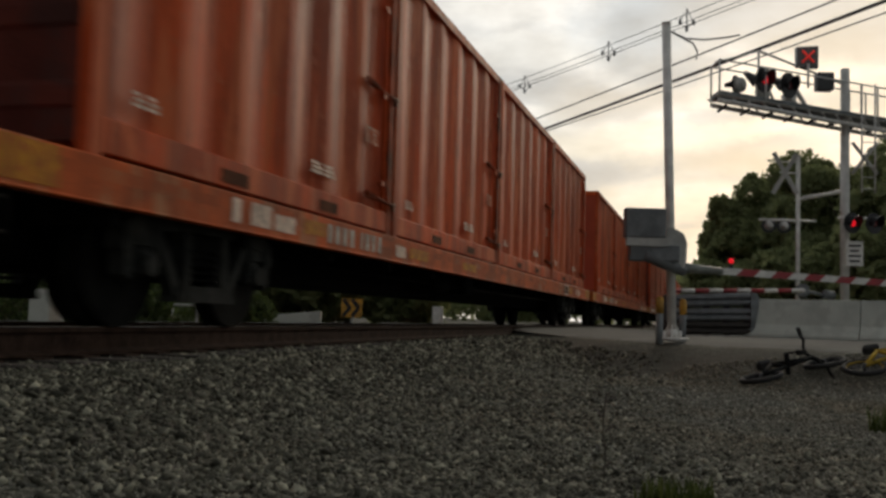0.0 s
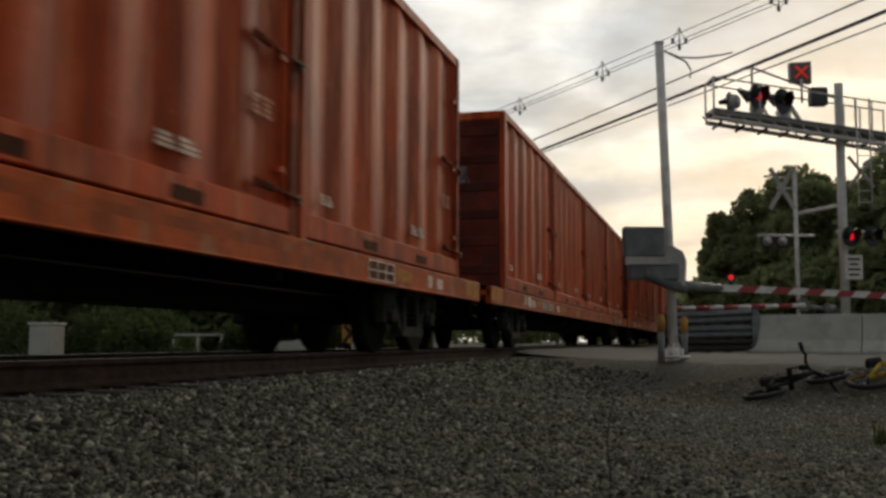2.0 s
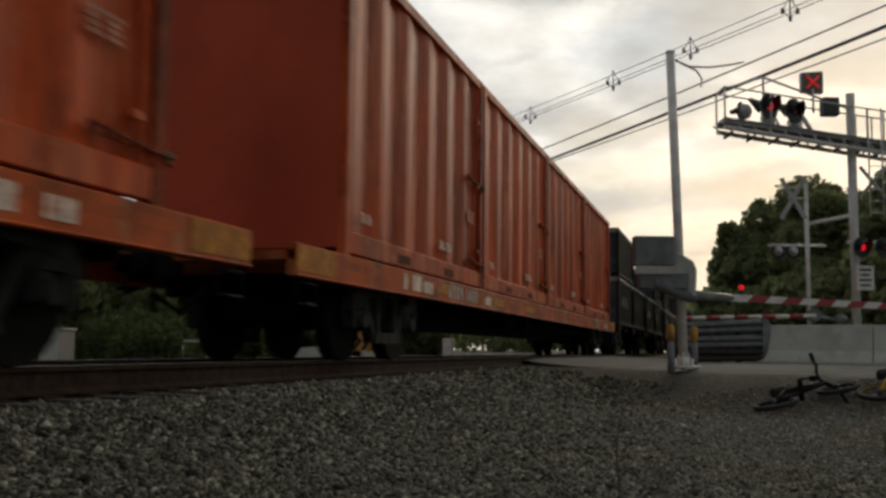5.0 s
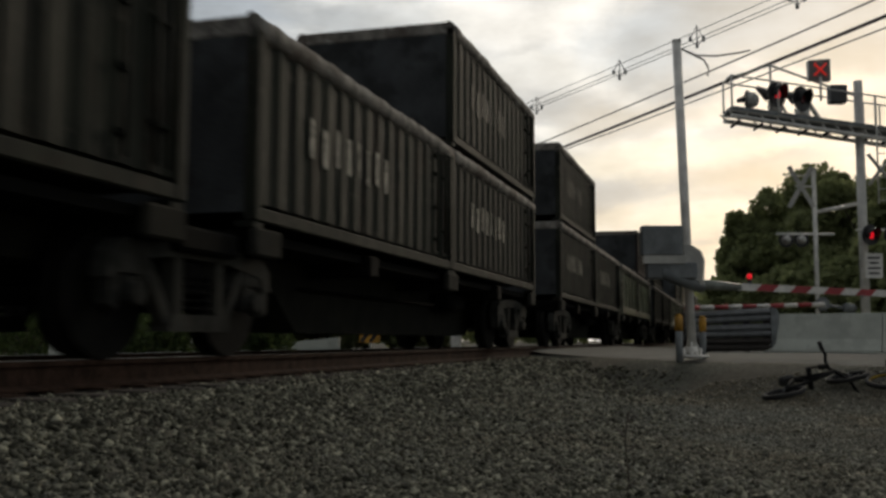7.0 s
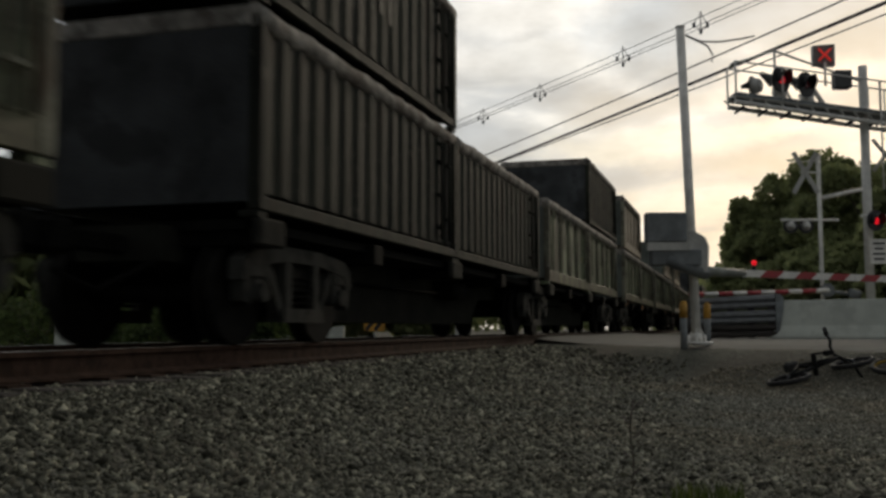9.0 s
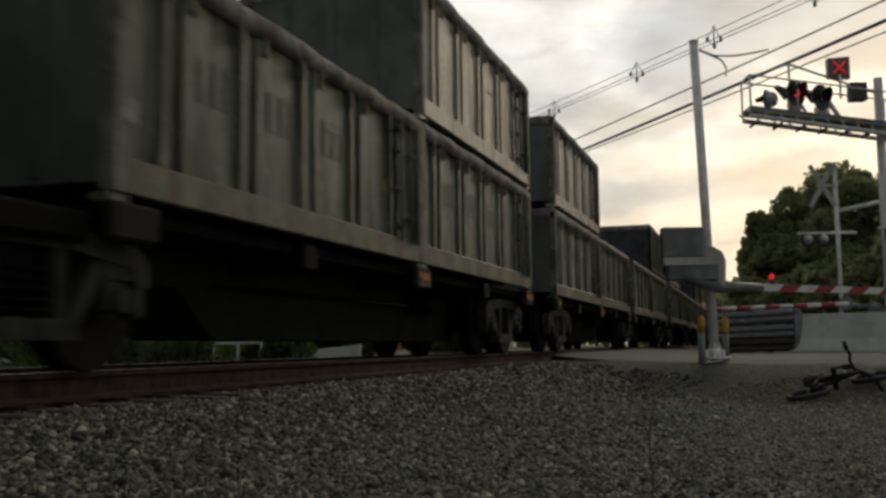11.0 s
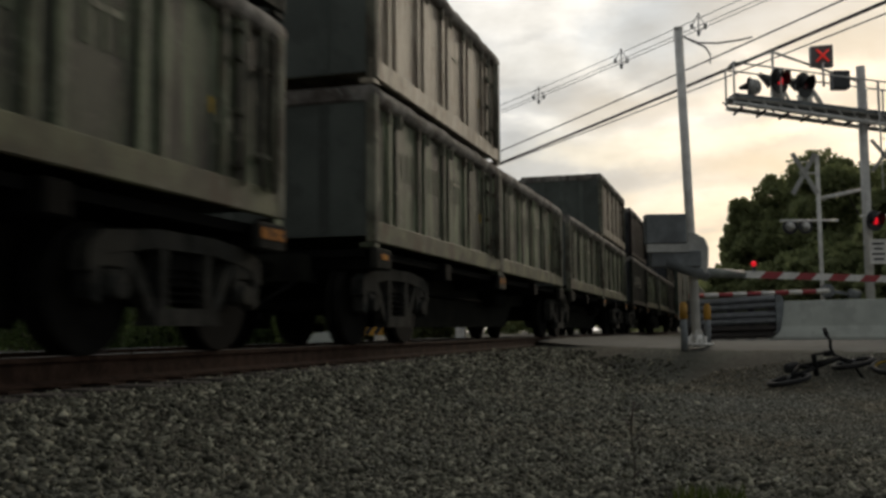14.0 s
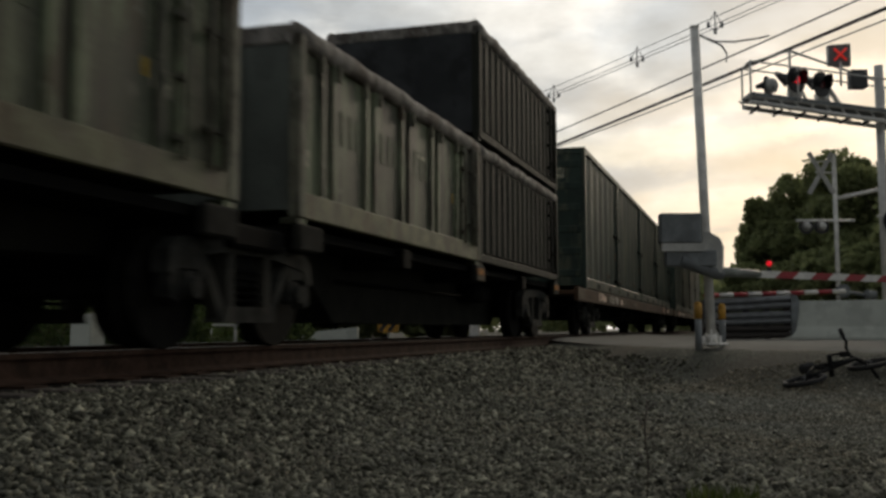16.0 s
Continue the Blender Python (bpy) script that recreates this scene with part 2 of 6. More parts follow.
def island_mat(name, dark, light, rough=0.9, bend=0.5, patch=None):
    """Loose pieces that differ from each other in tone."""
    m = bpy.data.materials.new(name)
    m.use_nodes = True
    nt = m.node_tree
    N, L = nt.nodes.new, nt.links.new
    b = nt.nodes["Principled BSDF"]
    g = N("ShaderNodeNewGeometry")
    r = N("ShaderNodeValToRGB")
    r.color_ramp.elements[0].color, r.color_ramp.elements[1].color = (*dark, 1), (*light, 1)
    if bend != 0.5:
        mid = r.color_ramp.elements.new(bend); mid.color = (*[a * 0.72 + b_ * 0.28 for a, b_ in zip(dark, light)], 1)
    L(g.outputs["Random Per Island"], r.inputs[0])
    n = N("ShaderNodeTexNoise"); n.inputs["Scale"].default_value = 25
    mx = N("ShaderNodeMix"); mx.data_type = "RGBA"; mx.blend_type = "MULTIPLY"; mx.inputs["Factor"].default_value = 0.5
    L(r.outputs[0], mx.inputs[6]); L(n.outputs["Fac"], mx.inputs[7])
    colour = mx.outputs[2]
    if patch is not None:
        tc = N("ShaderNodeTexCoord")
        pn = N("ShaderNodeTexNoise"); pn.inputs["Scale"].default_value = 0.55; pn.inputs["Detail"].default_value = 4
        L(tc.outputs["Object"], pn.inputs["Vector"])
        pr = N("ShaderNodeValToRGB")
        pr.color_ramp.elements[0].position, pr.color_ramp.elements[0].color = 0.42, (1, 1, 1, 1)
        pr.color_ramp.elements[1].position, pr.color_ramp.elements[1].color = 0.58, (*patch, 1)
        L(pn.outputs["Fac"], pr.inputs[0])
        pm = N("ShaderNodeMix"); pm.data_type = "RGBA"; pm.blend_type = "MULTIPLY"; pm.inputs["Factor"].default_value = 1.0
        L(colour, pm.inputs[6]); L(pr.outputs[0], pm.inputs[7])
        colour = pm.outputs[2]
    L(colour, b.inputs["Base Color"])
    b.inputs["Roughness"].default_value = rough
    b.inputs["Specular IOR Level"].default_value = 0.25
    return m


def glow_mat(name, col, strength):
    m = bpy.data.materials.new(name)
    m.use_nodes = True
    b = m.node_tree.nodes["Principled BSDF"]
    b.inputs["Base Color"].default_value = (*col, 1)
    b.inputs["Emission Color"].default_value = (*col, 1)
    b.inputs["Emission Strength"].default_value = strength
    return m


ORANGE = mat("orange_paint", (0.49, 0.073, 0.018), 0.6, 0, 0.4, 0.9, 0.1, spec=0.06, streak=0.62, dirt=(0.67, 0.18, 0.072), rust=(0.25, 0.045, 0.014), stretch=(1.5, 1.5, 0.4), rand=0.12, chips=(0.54, 0.15, 0.065), drips=(0.27, 0.055, 0.024), drip=0.75)
ORANGE_SILL = mat("orange_sill_paint", (0.49, 0.094, 0.023), 0.7, 0, 0.3, 2.0, 0.1, spec=0.08, dirt=(0.16, 0.05, 0.022), rand=0.1, rust=(0.42, 0.20, 0.10))
# weathered maroon ends, coloured darker still because these faces lie in shade
END_OXIDE = mat("shade_dark_oxide_end_paint", (0.105, 0.025, 0.017), 0.75, 0, 0.4, 1.2, 0.15, spec=0.1, dirt=(0.06, 0.03, 0.026), rand=0.2)
END_RED = mat("smooth_red_end_paint", (0.44, 0.078, 0.040), 0.7, 0, 0.18, 0.8, 0.05, spec=0.08, rand=0.1)
ORANGE_POST = mat("rust_stained_orange_post", (0.27, 0.05, 0.017), 0.75, 0, 0.5, 3.0, 0.3, spec=0.06, dirt=(0.07, 0.026, 0.014), rust=(0.045, 0.022, 0.014), rand=0.15)
STENCIL = mat("worn_stencil_paint", (0.74, 0.56, 0.44), 0.7, 0, 0.35, 12, 0.0, rand=0.15, spec=0.1, chips=(0.50, 0.14, 0.055))
STENCIL_FAINT = mat("nearly_worn_off_stencil", (0.56, 0.32, 0.22), 0.7, 0, 0.4, 12, 0.0, rand=0.2, spec=0.1, under=(0.46, 0.11, 0.04), drips=(0.44, 0.10, 0.036), drip=0.8)
# rusty dark orange; on the fork pockets it paints the shade of an opening
ORANGE_DARK = mat("rusty_orange_and_recess_shade", (0.10, 0.032, 0.014), 0.8, 0, 0.4, 4, spec=0.05)
GREY = mat("grey_green_paint", (0.140, 0.162, 0.101), 0.6, 0, 0.6, 1.6, 0.2, streak=0.95, dirt=(0.026, 0.026, 0.018), rust=(0.085, 0.066, 0.042), stretch=(1, 1, 0.6), rand=0.2, spec=0.2, chips=(0.20, 0.205, 0.15), drips=(0.035, 0.032, 0.022), drip=0.8)
GREY_RAIL = mat("worn_grey_rail", (0.140, 0.140, 0.084), 0.65, 0, 0.45, 2.5, 0.15, dirt=(0.055, 0.046, 0.031), rand=0.2, rust=(0.08, 0.052, 0.032), chips=(0.17, 0.155, 0.11), spec=0.25)
POST = mat("rust_bitten_post", (0.15, 0.148, 0.112), 0.75, 0, 0.5, 3.0, 0.3, dirt=(0.045, 0.036, 0.027), rand=0.2, rust=(0.085, 0.057, 0.040), spec=0.2, chips=(0.24, 0.23, 0.19))
# worn, chipped rail whose base colour is also raised for light from above
TOP_RAIL = mat("weathered_skylit_rail", (0.215, 0.20, 0.18), 0.85, 0, 0.5, 5, 0.6, spec=0.15, rand=0.15, dirt=(0.075, 0.055, 0.045), chips=(0.36, 0.35, 0.325))
END_BLACK = mat("dull_slate_end_paint", (0.047, 0.050, 0.053), 0.8, 0, 0.35, 1.5, 0.1, spec=0.12, rand=0.15, dirt=(0.018, 0.018, 0.018))
GHOST_MARK = mat("faint_dark_lettering", (0.122, 0.142, 0.093), 0.7, 0, 0.4, 7, 0.0, spec=0.15, under=(0.12, 0.13, 0.088))
END_MARK = mat("worn_blue_white_marking", (0.17, 0.17, 0.18), 0.8, 0, 0.5, 3, 0.0, spec=0.1, under=(0.12, 0.045, 0.035), chips=(0.16, 0.045, 0.03))
END_GREY = mat("dull_grey_green_end_paint", (0.105, 0.116, 0.104), 0.75, 0, 0.2, 1.2, 0.06, spec=0.12, rand=0.15, dirt=(0.075, 0.08, 0.072))
PALE = mat("pale_tan_paint", (0.36, 0.31, 0.235), 0.6, 0, 0.3, 2.0, 0.12, streak=0.5, dirt=(0.14, 0.11, 0.08), stretch=(1, 1, 0.6), rand=0.1, rust=(0.15, 0.10, 0.065), chips=(0.20, 0.11, 0.06), drips=(0.075, 0.05, 0.032), drip=0.8)
BLACK = mat("sooty_black_paint", (0.0115, 0.0132, 0.0098), 0.75, 0, 0.6, 2.0, 0.15, streak=0.6, dirt=(0.032, 0.034, 0.024), stretch=(1, 1, 0.5), rand=0.2, spec=0.15, rust=(0.024, 0.017, 0.0115), chips=(0.045, 0.045, 0.034), drips=(0.034, 0.036, 0.027), drip=0.45)
MAROON = mat("dark_maroon_paint", (0.014, 0.0075, 0.007), 0.6, 0, 0.4, 2.5, 0.15, streak=0.5, dirt=(0.016, 0.013, 0.012), rand=0.2, spec=0.25)
GREEN = mat("dark_green_paint", (0.022, 0.036, 0.028), 0.55, 0, 0.3, 2, 0.1, streak=0.5, dirt=(0.12, 0.12, 0.08), rand=0.1, spec=0.25)
GREEN_SILL = mat("rust_brown_sill_paint", (0.07, 0.042, 0.026), 0.85, 0, 0.5, 4, 0.2, spec=0.1, dirt=(0.03, 0.022, 0.016))
RUST = mat("rust", (0.17, 0.075, 0.04), 0.85, 0, 0.5, 8, 0.3)
# near-black base colour: the shade beneath the cars is put into the steel
UNDER = mat("shade_dark_steel", (0.006, 0.0058, 0.0052), 0.85, 0.0, 0.4, 4, 0.2, spec=0.06)
ARM = mat("grimy_arm_steel", (0.024, 0.024, 0.021), 0.9, 0, 0.4, 4, 0.2, spec=0.06, dirt=(0.03, 0.028, 0.022))
BELLY = mat("dusty_spine_steel", (0.018, 0.018, 0.0145), 0.95, 0, 0.3, 3, 0.1, spec=0.08)
CAST = mat("dusty_cast_steel", (0.026, 0.0265, 0.024), 0.9, 0.0, 0.5, 6, 0.25, spec=0.06, dirt=(0.055, 0.052, 0.043), drips=(0.06, 0.06, 0.054), drip=0.6)
# wheels are coloured nearly black for the shade they stand in
WHEEL = mat("shade_dark_wheel_steel", (0.010, 0.0095, 0.0085), 0.8, 0.0, 0.4, 6, 0.1, spec=0.06)
WHITE = mat("worn_white_paint", (0.46, 0.41, 0.34), 0.7, 0, 0.35, 9, 0.0, rand=0.1)
FADED = mat("faded_white_paint", (0.38, 0.36, 0.30), 0.7, 0, 0.5, 7, 0.0, under=(0.10, 0.10, 0.08), drips=(0.05, 0.05, 0.04), drip=0.6)
GHOST = mat("almost_worn_off_white_paint", (0.030, 0.032, 0.026), 0.7, 0, 0.5, 7, 0.0, dirt=(0.014, 0.015, 0.012), under=(0.014, 0.015, 0.011))
DUSTY = mat("dusty_reflector", (0.11, 0.09, 0.06), 0.8, 0, 0.5, 8, 0.0, spec=0.1, under=(0.06, 0.038, 0.024))
STICKER = mat("worn_sticker", (0.30, 0.29, 0.21), 0.7, 0, 0.5, 14, 0.0, rand=0.3, under=(0.10, 0.10, 0.07))
PATCH = mat("worn_yellow_patch", (0.50, 0.22, 0.02), 0.7, 0, 0.4, 6, 0.0, spec=0.1, under=(0.42, 0.11, 0.028))
YELLOW = mat("worn_yellow_paint", (0.5, 0.26, 0.03), 0.65, 0, 0.4, 6, 0.0)
AMBER = mat("amber_paint", (0.40, 0.15, 0.022), 0.75, 0, 0.5, 6, 0.0, spec=0.1, under=(0.06, 0.034, 0.018))
RAIL = mat("rusty_rail_steel", (0.046, 0.027, 0.019), 0.9, 0.0, 0.4, 8, 0.2, spec=0.1)
SHINE = mat("polished_rail_head", (0.35, 0.34, 0.33), 0.3, 1.0, 0.15, 8, 0.0)
TIE = mat("weathered_tie_wood", (0.05, 0.042, 0.036), 0.9, 0, 0.4, 6, 0.3, stretch=(0.4, 3, 3), rand=0.3)
CONCRETE = mat("weathered_concrete", (0.49, 0.51, 0.455), 0.85, 0, 0.15, 1.2, 0.1, dirt=(0.36, 0.37, 0.33))
ROAD = mat("worn_road_surface", (0.125, 0.125, 0.113), 0.9, 0, 0.25, 0.8, 0.15, dirt=(0.08, 0.078, 0.07), fine=120, spec=0.15)
GALV = mat("galvanised_steel", (0.68, 0.665, 0.625), 0.5, 0.1, 0.15, 5, 0.05)
CWT = mat("grey_painted_plate", (0.155, 0.168, 0.172), 0.6, 0, 0.3, 3, 0.05, dirt=(0.09, 0.095, 0.095))
SLEEVE = mat("dull_fibreglass_sleeve", (0.20, 0.215, 0.19), 0.6, 0, 0.25, 4, 0.05)
GUARD = mat("dull_guardrail_steel", (0.17, 0.175, 0.18), 0.55, 0.3, 0.2, 5, 0.05)
ALU = mat("brushed_aluminium", (0.58, 0.57, 0.54), 0.5, 0.15, 0.12, 5, 0.03)
DARKGREY = mat("dark_grey_casting", (0.06, 0.062, 0.065), 0.6, 0.1, 0.25, 5, 0.1)
MIDGREY = mat("grey_enamel", (0.42, 0.415, 0.385), 0.55, 0, 0.2, 4, 0.05)
BLACKP = mat("black_enamel", (0.012, 0.012, 0.013), 0.5, 0, 0.3, 8, 0.05)
RED = mat("red_reflective_paint", (0.30, 0.022, 0.028), 0.5, 0, 0.2, 8, 0.0)
CREAM = mat("reflective_white_paint", (0.62, 0.60, 0.56), 0.5, 0, 0.12, 8, 0.0)
PALE_WIRE = mat("bleached_cable", (0.20, 0.20, 0.205), 0.7, 0, 0.2, 8, 0.0)
WIRE = mat("weathered_cable", (0.035, 0.035, 0.036), 0.6, 0, 0.2, 8, 0.0)
SIGNFACE = mat("dull_grey_sign_glass", (0.13, 0.115, 0.11), 0.35, 0, 0.2, 6, 0.0)
DULL_BLACK = mat("scuffed_black_paint", (0.012, 0.012, 0.012), 0.85, 0, 0.4, 12, 0.1, spec=0.1)
DULL_YELLOW = mat("scuffed_yellow_paint", (0.36, 0.24, 0.035), 0.8, 0, 0.4, 9, 0.1, spec=0.1, dirt=(0.12, 0.09, 0.04))
LAMP_ON = glow_mat("lit_red_lens", (0.8, 0.008, 0.02), 0.7)
SYMBOL = glow_mat("dim_red_symbol", (0.8, 0.04, 0.03), 0.3)
LENS = mat("unlit_red_lens", (0.10, 0.008, 0.01), 0.2, 0, 0.2, 10, 0.0)


def ground_material():
    """Packed fine gravel and dirt: stone-sized cells, broad brown and grey patches."""
    m = bpy.data.materials.new("gravelly_dirt")
    m.use_nodes = True
    nt = m.node_tree
    N, L = nt.nodes.new, nt.links.new
    b = nt.nodes["Principled BSDF"]
    tc = N("ShaderNodeTexCoord")
    cols = []
    bumps = []
    for sc in (34.0, 75.0):
        v = N("ShaderNodeTexVoronoi"); v.inputs["Scale"].default_value = sc
        L(tc.outputs["Object"], v.inputs["Vector"])
        sep = N("ShaderNodeSeparateColor"); L(v.outputs["Color"], sep.inputs[0])
        r = N("ShaderNodeValToRGB")
        e = r.color_ramp.elements
        e[0].position, e[0].color = 0.1, (0.052, 0.051, 0.041, 1)
        e[1].position, e[1].color = 1.0, (0.27, 0.264, 0.21, 1)
        mid = e.new(0.75); mid.color = (0.126, 0.124, 0.10, 1)
        L(sep.outputs[0], r.inputs[0])
        cols.append(r.outputs[0]); bumps.append(v.outputs["Distance"])
    mx = N("ShaderNodeMix"); mx.data_type = "RGBA"; mx.inputs["Factor"].default_value = 0.5
    L(cols[0], mx.inputs[6]); L(cols[1], mx.inputs[7])
    n = N("ShaderNodeTexNoise"); n.inputs["Scale"].default_value = 0.7; n.inputs["Detail"].default_value = 5
    L(tc.outputs["Object"], n.inputs["Vector"])
    pr = N("ShaderNodeValToRGB")
    pr.color_ramp.elements[0].position, pr.color_ramp.elements[0].color = 0.42, (0, 0, 0, 1)
    pr.color_ramp.elements[1].position, pr.color_ramp.elements[1].color = 0.62, (1, 1, 1, 1)
    L(n.outputs["Fac"], pr.inputs[0])
    f = N("ShaderNodeMath"); f.operation = "MULTIPLY"; f.inputs[1].default_value = 0.55
    L(pr.outputs[0], f.inputs[0])
    m2 = N("ShaderNodeMix"); m2.data_type = "RGBA"
    L(f.outputs[0], m2.inputs["Factor"]); L(mx.outputs[2], m2.inputs[6]); m2.inputs[7].default_value = (0.122, 0.101, 0.079, 1)
    L(m2.outputs[2], b.inputs["Base Color"])
    b.inputs["Roughness"].default_value = 0.95
    b.inputs["Specular IOR Level"].default_value = 0.15
    bp = N("ShaderNodeBump"); bp.invert = True; bp.inputs["Strength"].default_value = 0.7; bp.inputs["Distance"].default_value = 0.02
    L(bumps[0], bp.inputs["Height"]); L(bp.outputs[0], b.inputs["Normal"])
    return m


def leaf_material(name, dark, light):
    """Thin leaves that let some light through."""
    m = island_mat(name, dark, light, 0.7)
    nt = m.node_tree
    b, out = nt.nodes["Principled BSDF"], nt.nodes["Material Output"]
    tr = nt.nodes.new("ShaderNodeBsdfTranslucent")
    src = b.inputs["Base Color"].links[0].from_socket
    nt.links.new(src, tr.inputs["Color"])
    mx = nt.nodes.new("ShaderNodeMixShader"); mx.inputs[0].default_value = 0.58
    nt.links.new(b.outputs[0], mx.inputs[1]); nt.links.new(tr.outputs[0], mx.inputs[2])
    nt.links.new(mx.outputs[0], out.inputs["Surface"])
    return m


GROUND = ground_material()
STONE = island_mat("crushed_stone", (0.046, 0.045, 0.033), (0.50, 0.485, 0.365), 0.9, 0.68)
CHIP = island_mat("stone_chippings", (0.17, 0.168, 0.138), (0.58, 0.565, 0.46), 0.9, 0.80, (1.04, 0.95, 0.86))
LEAF = leaf_material("leaves", (0.22, 0.262, 0.118), (0.38, 0.41, 0.19))
GRASS = leaf_material("grass_blades", (0.05, 0.08, 0.018), (0.14, 0.17, 0.05))
BUSH = leaf_material("bush_leaves", (0.048, 0.075, 0.024), (0.11, 0.15, 0.052))
BARK = mat("bark", (0.06, 0.048, 0.038), 0.9, 0, 0.4, 6, 0.4)
RUBBER = mat("tyre_rubber", (0.014, 0.014, 0.014), 0.8, 0, 0.2, 10, 0.0)

# ---------------------------------------------------------------- mesh helpers


def box(bm, x0, x1, y0, y1, z0, z1, bev=0.0):
    vs = [bm.verts.new((x, y, z)) for x in (x0, x1) for y in (y0, y1) for z in (z0, z1)]
    faces = [bm.faces.new([vs[i] for i in f]) for f in ((0, 1, 3, 2), (4, 6, 7, 5), (0, 4, 5, 1), (2, 3, 7, 6), (0, 2, 6, 4), (1, 5, 7, 3))]
    if bev:
        edges = list({e for f in faces for e in f.edges})
        bmesh.ops.bevel(bm, geom=edges, offset=bev, segments=1, affect="EDGES")
    return faces


def tube(bm, p0, p1, r, seg=10, r1=None):
    p0, p1 = Vector(p0), Vector(p1)
    d = p1 - p0
    q = d.to_track_quat("Z", "Y").to_matrix()
    r1 = r if r1 is None else r1
    a, b = [], []
    for i in range(seg):
        w = 2 * math.pi * i / seg
        c = Vector((math.cos(w), math.sin(w), 0))
        a.append(bm.verts.new(p0 + q @ (c * r)))
        b.append(bm.verts.new(p1 + q @ (c * r1)))
    for i in range(seg):
        f = bm.faces.new((a[i], a[(i + 1) % seg], b[(i + 1) % seg], b[i]))
        f.smooth = True
    bm.faces.new(a[::-1]); bm.faces.new(b)


def polytube(bm, pts, r, seg=8):
    """One bent tube along the points."""
    pts = [Vector(p) for p in pts]
    closed = (pts[0] - pts[-1]).length < 1e-6
    if closed:
        pts = pts[:-1]
    rings, n = [], len(pts)
    for i, p in enumerate(pts):
        a = pts[i - 1] if (i or closed) else p
        b = pts[(i + 1) % n] if (i < n - 1 or closed) else p
        q = (b - a).to_track_quat("Z", "Y").to_matrix()
        rings.append([bm.verts.new(p + q @ Vector((r * math.cos(2 * math.pi * k / seg), r * math.sin(2 * math.pi * k / seg), 0))) for k in range(seg)])
    for i in range(n if closed else n - 1):
        u, v = rings[i], rings[(i + 1) % n]
        for k in range(seg):
            bm.faces.new((u[k], u[(k + 1) % seg], v[(k + 1) % seg], v[k])).smooth = True
    if not closed:
        bm.faces.new(rings[0][::-1]); bm.faces.new(rings[-1])


def prism(bm, outline, x0, x1):
    """A (y, z) outline pushed from x0 to x1."""
    a = [bm.verts.new((x0, y, z)) for y, z in outline]
    b = [bm.verts.new((x1, y, z)) for y, z in outline]
    n = len(outline)
    bm.faces.new(a[::-1]); bm.faces.new(b)
    for i in range(n):
        bm.faces.new((a[i], a[(i + 1) % n], b[(i + 1) % n], b[i]))


def ring(bm, c, R, r, axis="z", seg=24, sub=6, tilt=None):
    m = tilt or Matrix.Identity(3)
    grid = []
    for i in range(seg):
        w = 2 * math.pi * i / seg
        row = []
        for j in range(sub):
            u = 2 * math.pi * j / sub
            p = Vector(((R + r * math.cos(u)) * math.cos(w), (R + r * math.cos(u)) * math.sin(w), r * math.sin(u)))
            row.append(bm.verts.new(Vector(c) + m @ p))
        grid.append(row)
    for i in range(seg):
        for j in range(sub):
            f = bm.faces.new((grid[i][j], grid[(i + 1) % seg][j], grid[(i + 1) % seg][(j + 1) % sub], grid[i][(j + 1) % sub]))
            f.smooth = True


def mesh_from(name, bm, material):
    bmesh.ops.recalc_face_normals(bm, faces=bm.faces[:])
    me = bpy.data.meshes.new(name)
    bm.to_mesh(me)
    bm.free()
    me.materials.append(material)
    return me


def part(name, bm, material, parent=None, label=""):
    ob = new(name, mesh_from(name, bm, material))
    if parent is not None:
        ob.parent = parent
    if label:
        tagged(ob, label)
    return ob


def share(name, data, parent, m):
    """Another object on a mesh that exists already."""
    ob = new(name, data)
    ob.parent = parent
    ob.matrix_basis = m
    return ob


def thing(name, label, category, group="", kind=""):
    return tagged(new(name), label, category, group, kind)


def fine_mesh(name, verts, faces, material):
    me = bpy.data.meshes.new(name)
    verts = np.asarray(verts, dtype=np.float32)
    faces = np.asarray(faces, dtype=np.int32)
    n, k = faces.shape
    me.vertices.add(len(verts)); me.vertices.foreach_set("co", verts.ravel())
    me.loops.add(n * k); me.loops.foreach_set("vertex_index", faces.ravel())
    me.polygons.add(n); me.polygons.foreach_set("loop_start", np.arange(0, n * k, k, dtype=np.int32))
    me.update(calc_edges=True)
    me.materials.append(material)
    return me


# ---------------------------------------------------------------- ground, track and road
EDGE_X = (-60, -12, -4.2, -0.25, 1.94, 5.5, 60)
EDGE_Y = (110, 34, 21.4, 14.5, 13.4, 13.3, 11)


def smooth(a, b, v):
    k = np.clip((v - a) / (b - a), 0, 1)
    return k * k * (3 - 2 * k)


def ground_z(x, y):
    x, y = np.asarray(x, float), np.asarray(y, float)
    past = y - np.interp(x, EDGE_X, EDGE_Y)
    road = smooth(-2.2, 0.2, past)
    near = -0.58 + 0.43 * road
    bed = np.abs(x - TRACK_X)
    k = smooth(3.5, 1.75, bed)
    far = smooth(-7.0, -9.0, x)
    low = near * (1 - far) + -0.30 * far
    z = low * (1 - k) + np.maximum(low, -0.235) * k
    z = z + 0.02 * np.sin(x * 1.7 + 0.6 * y) * np.sin(y * 1.1 - 0.4 * x) * (1 - road) * (1 - k)
    return z


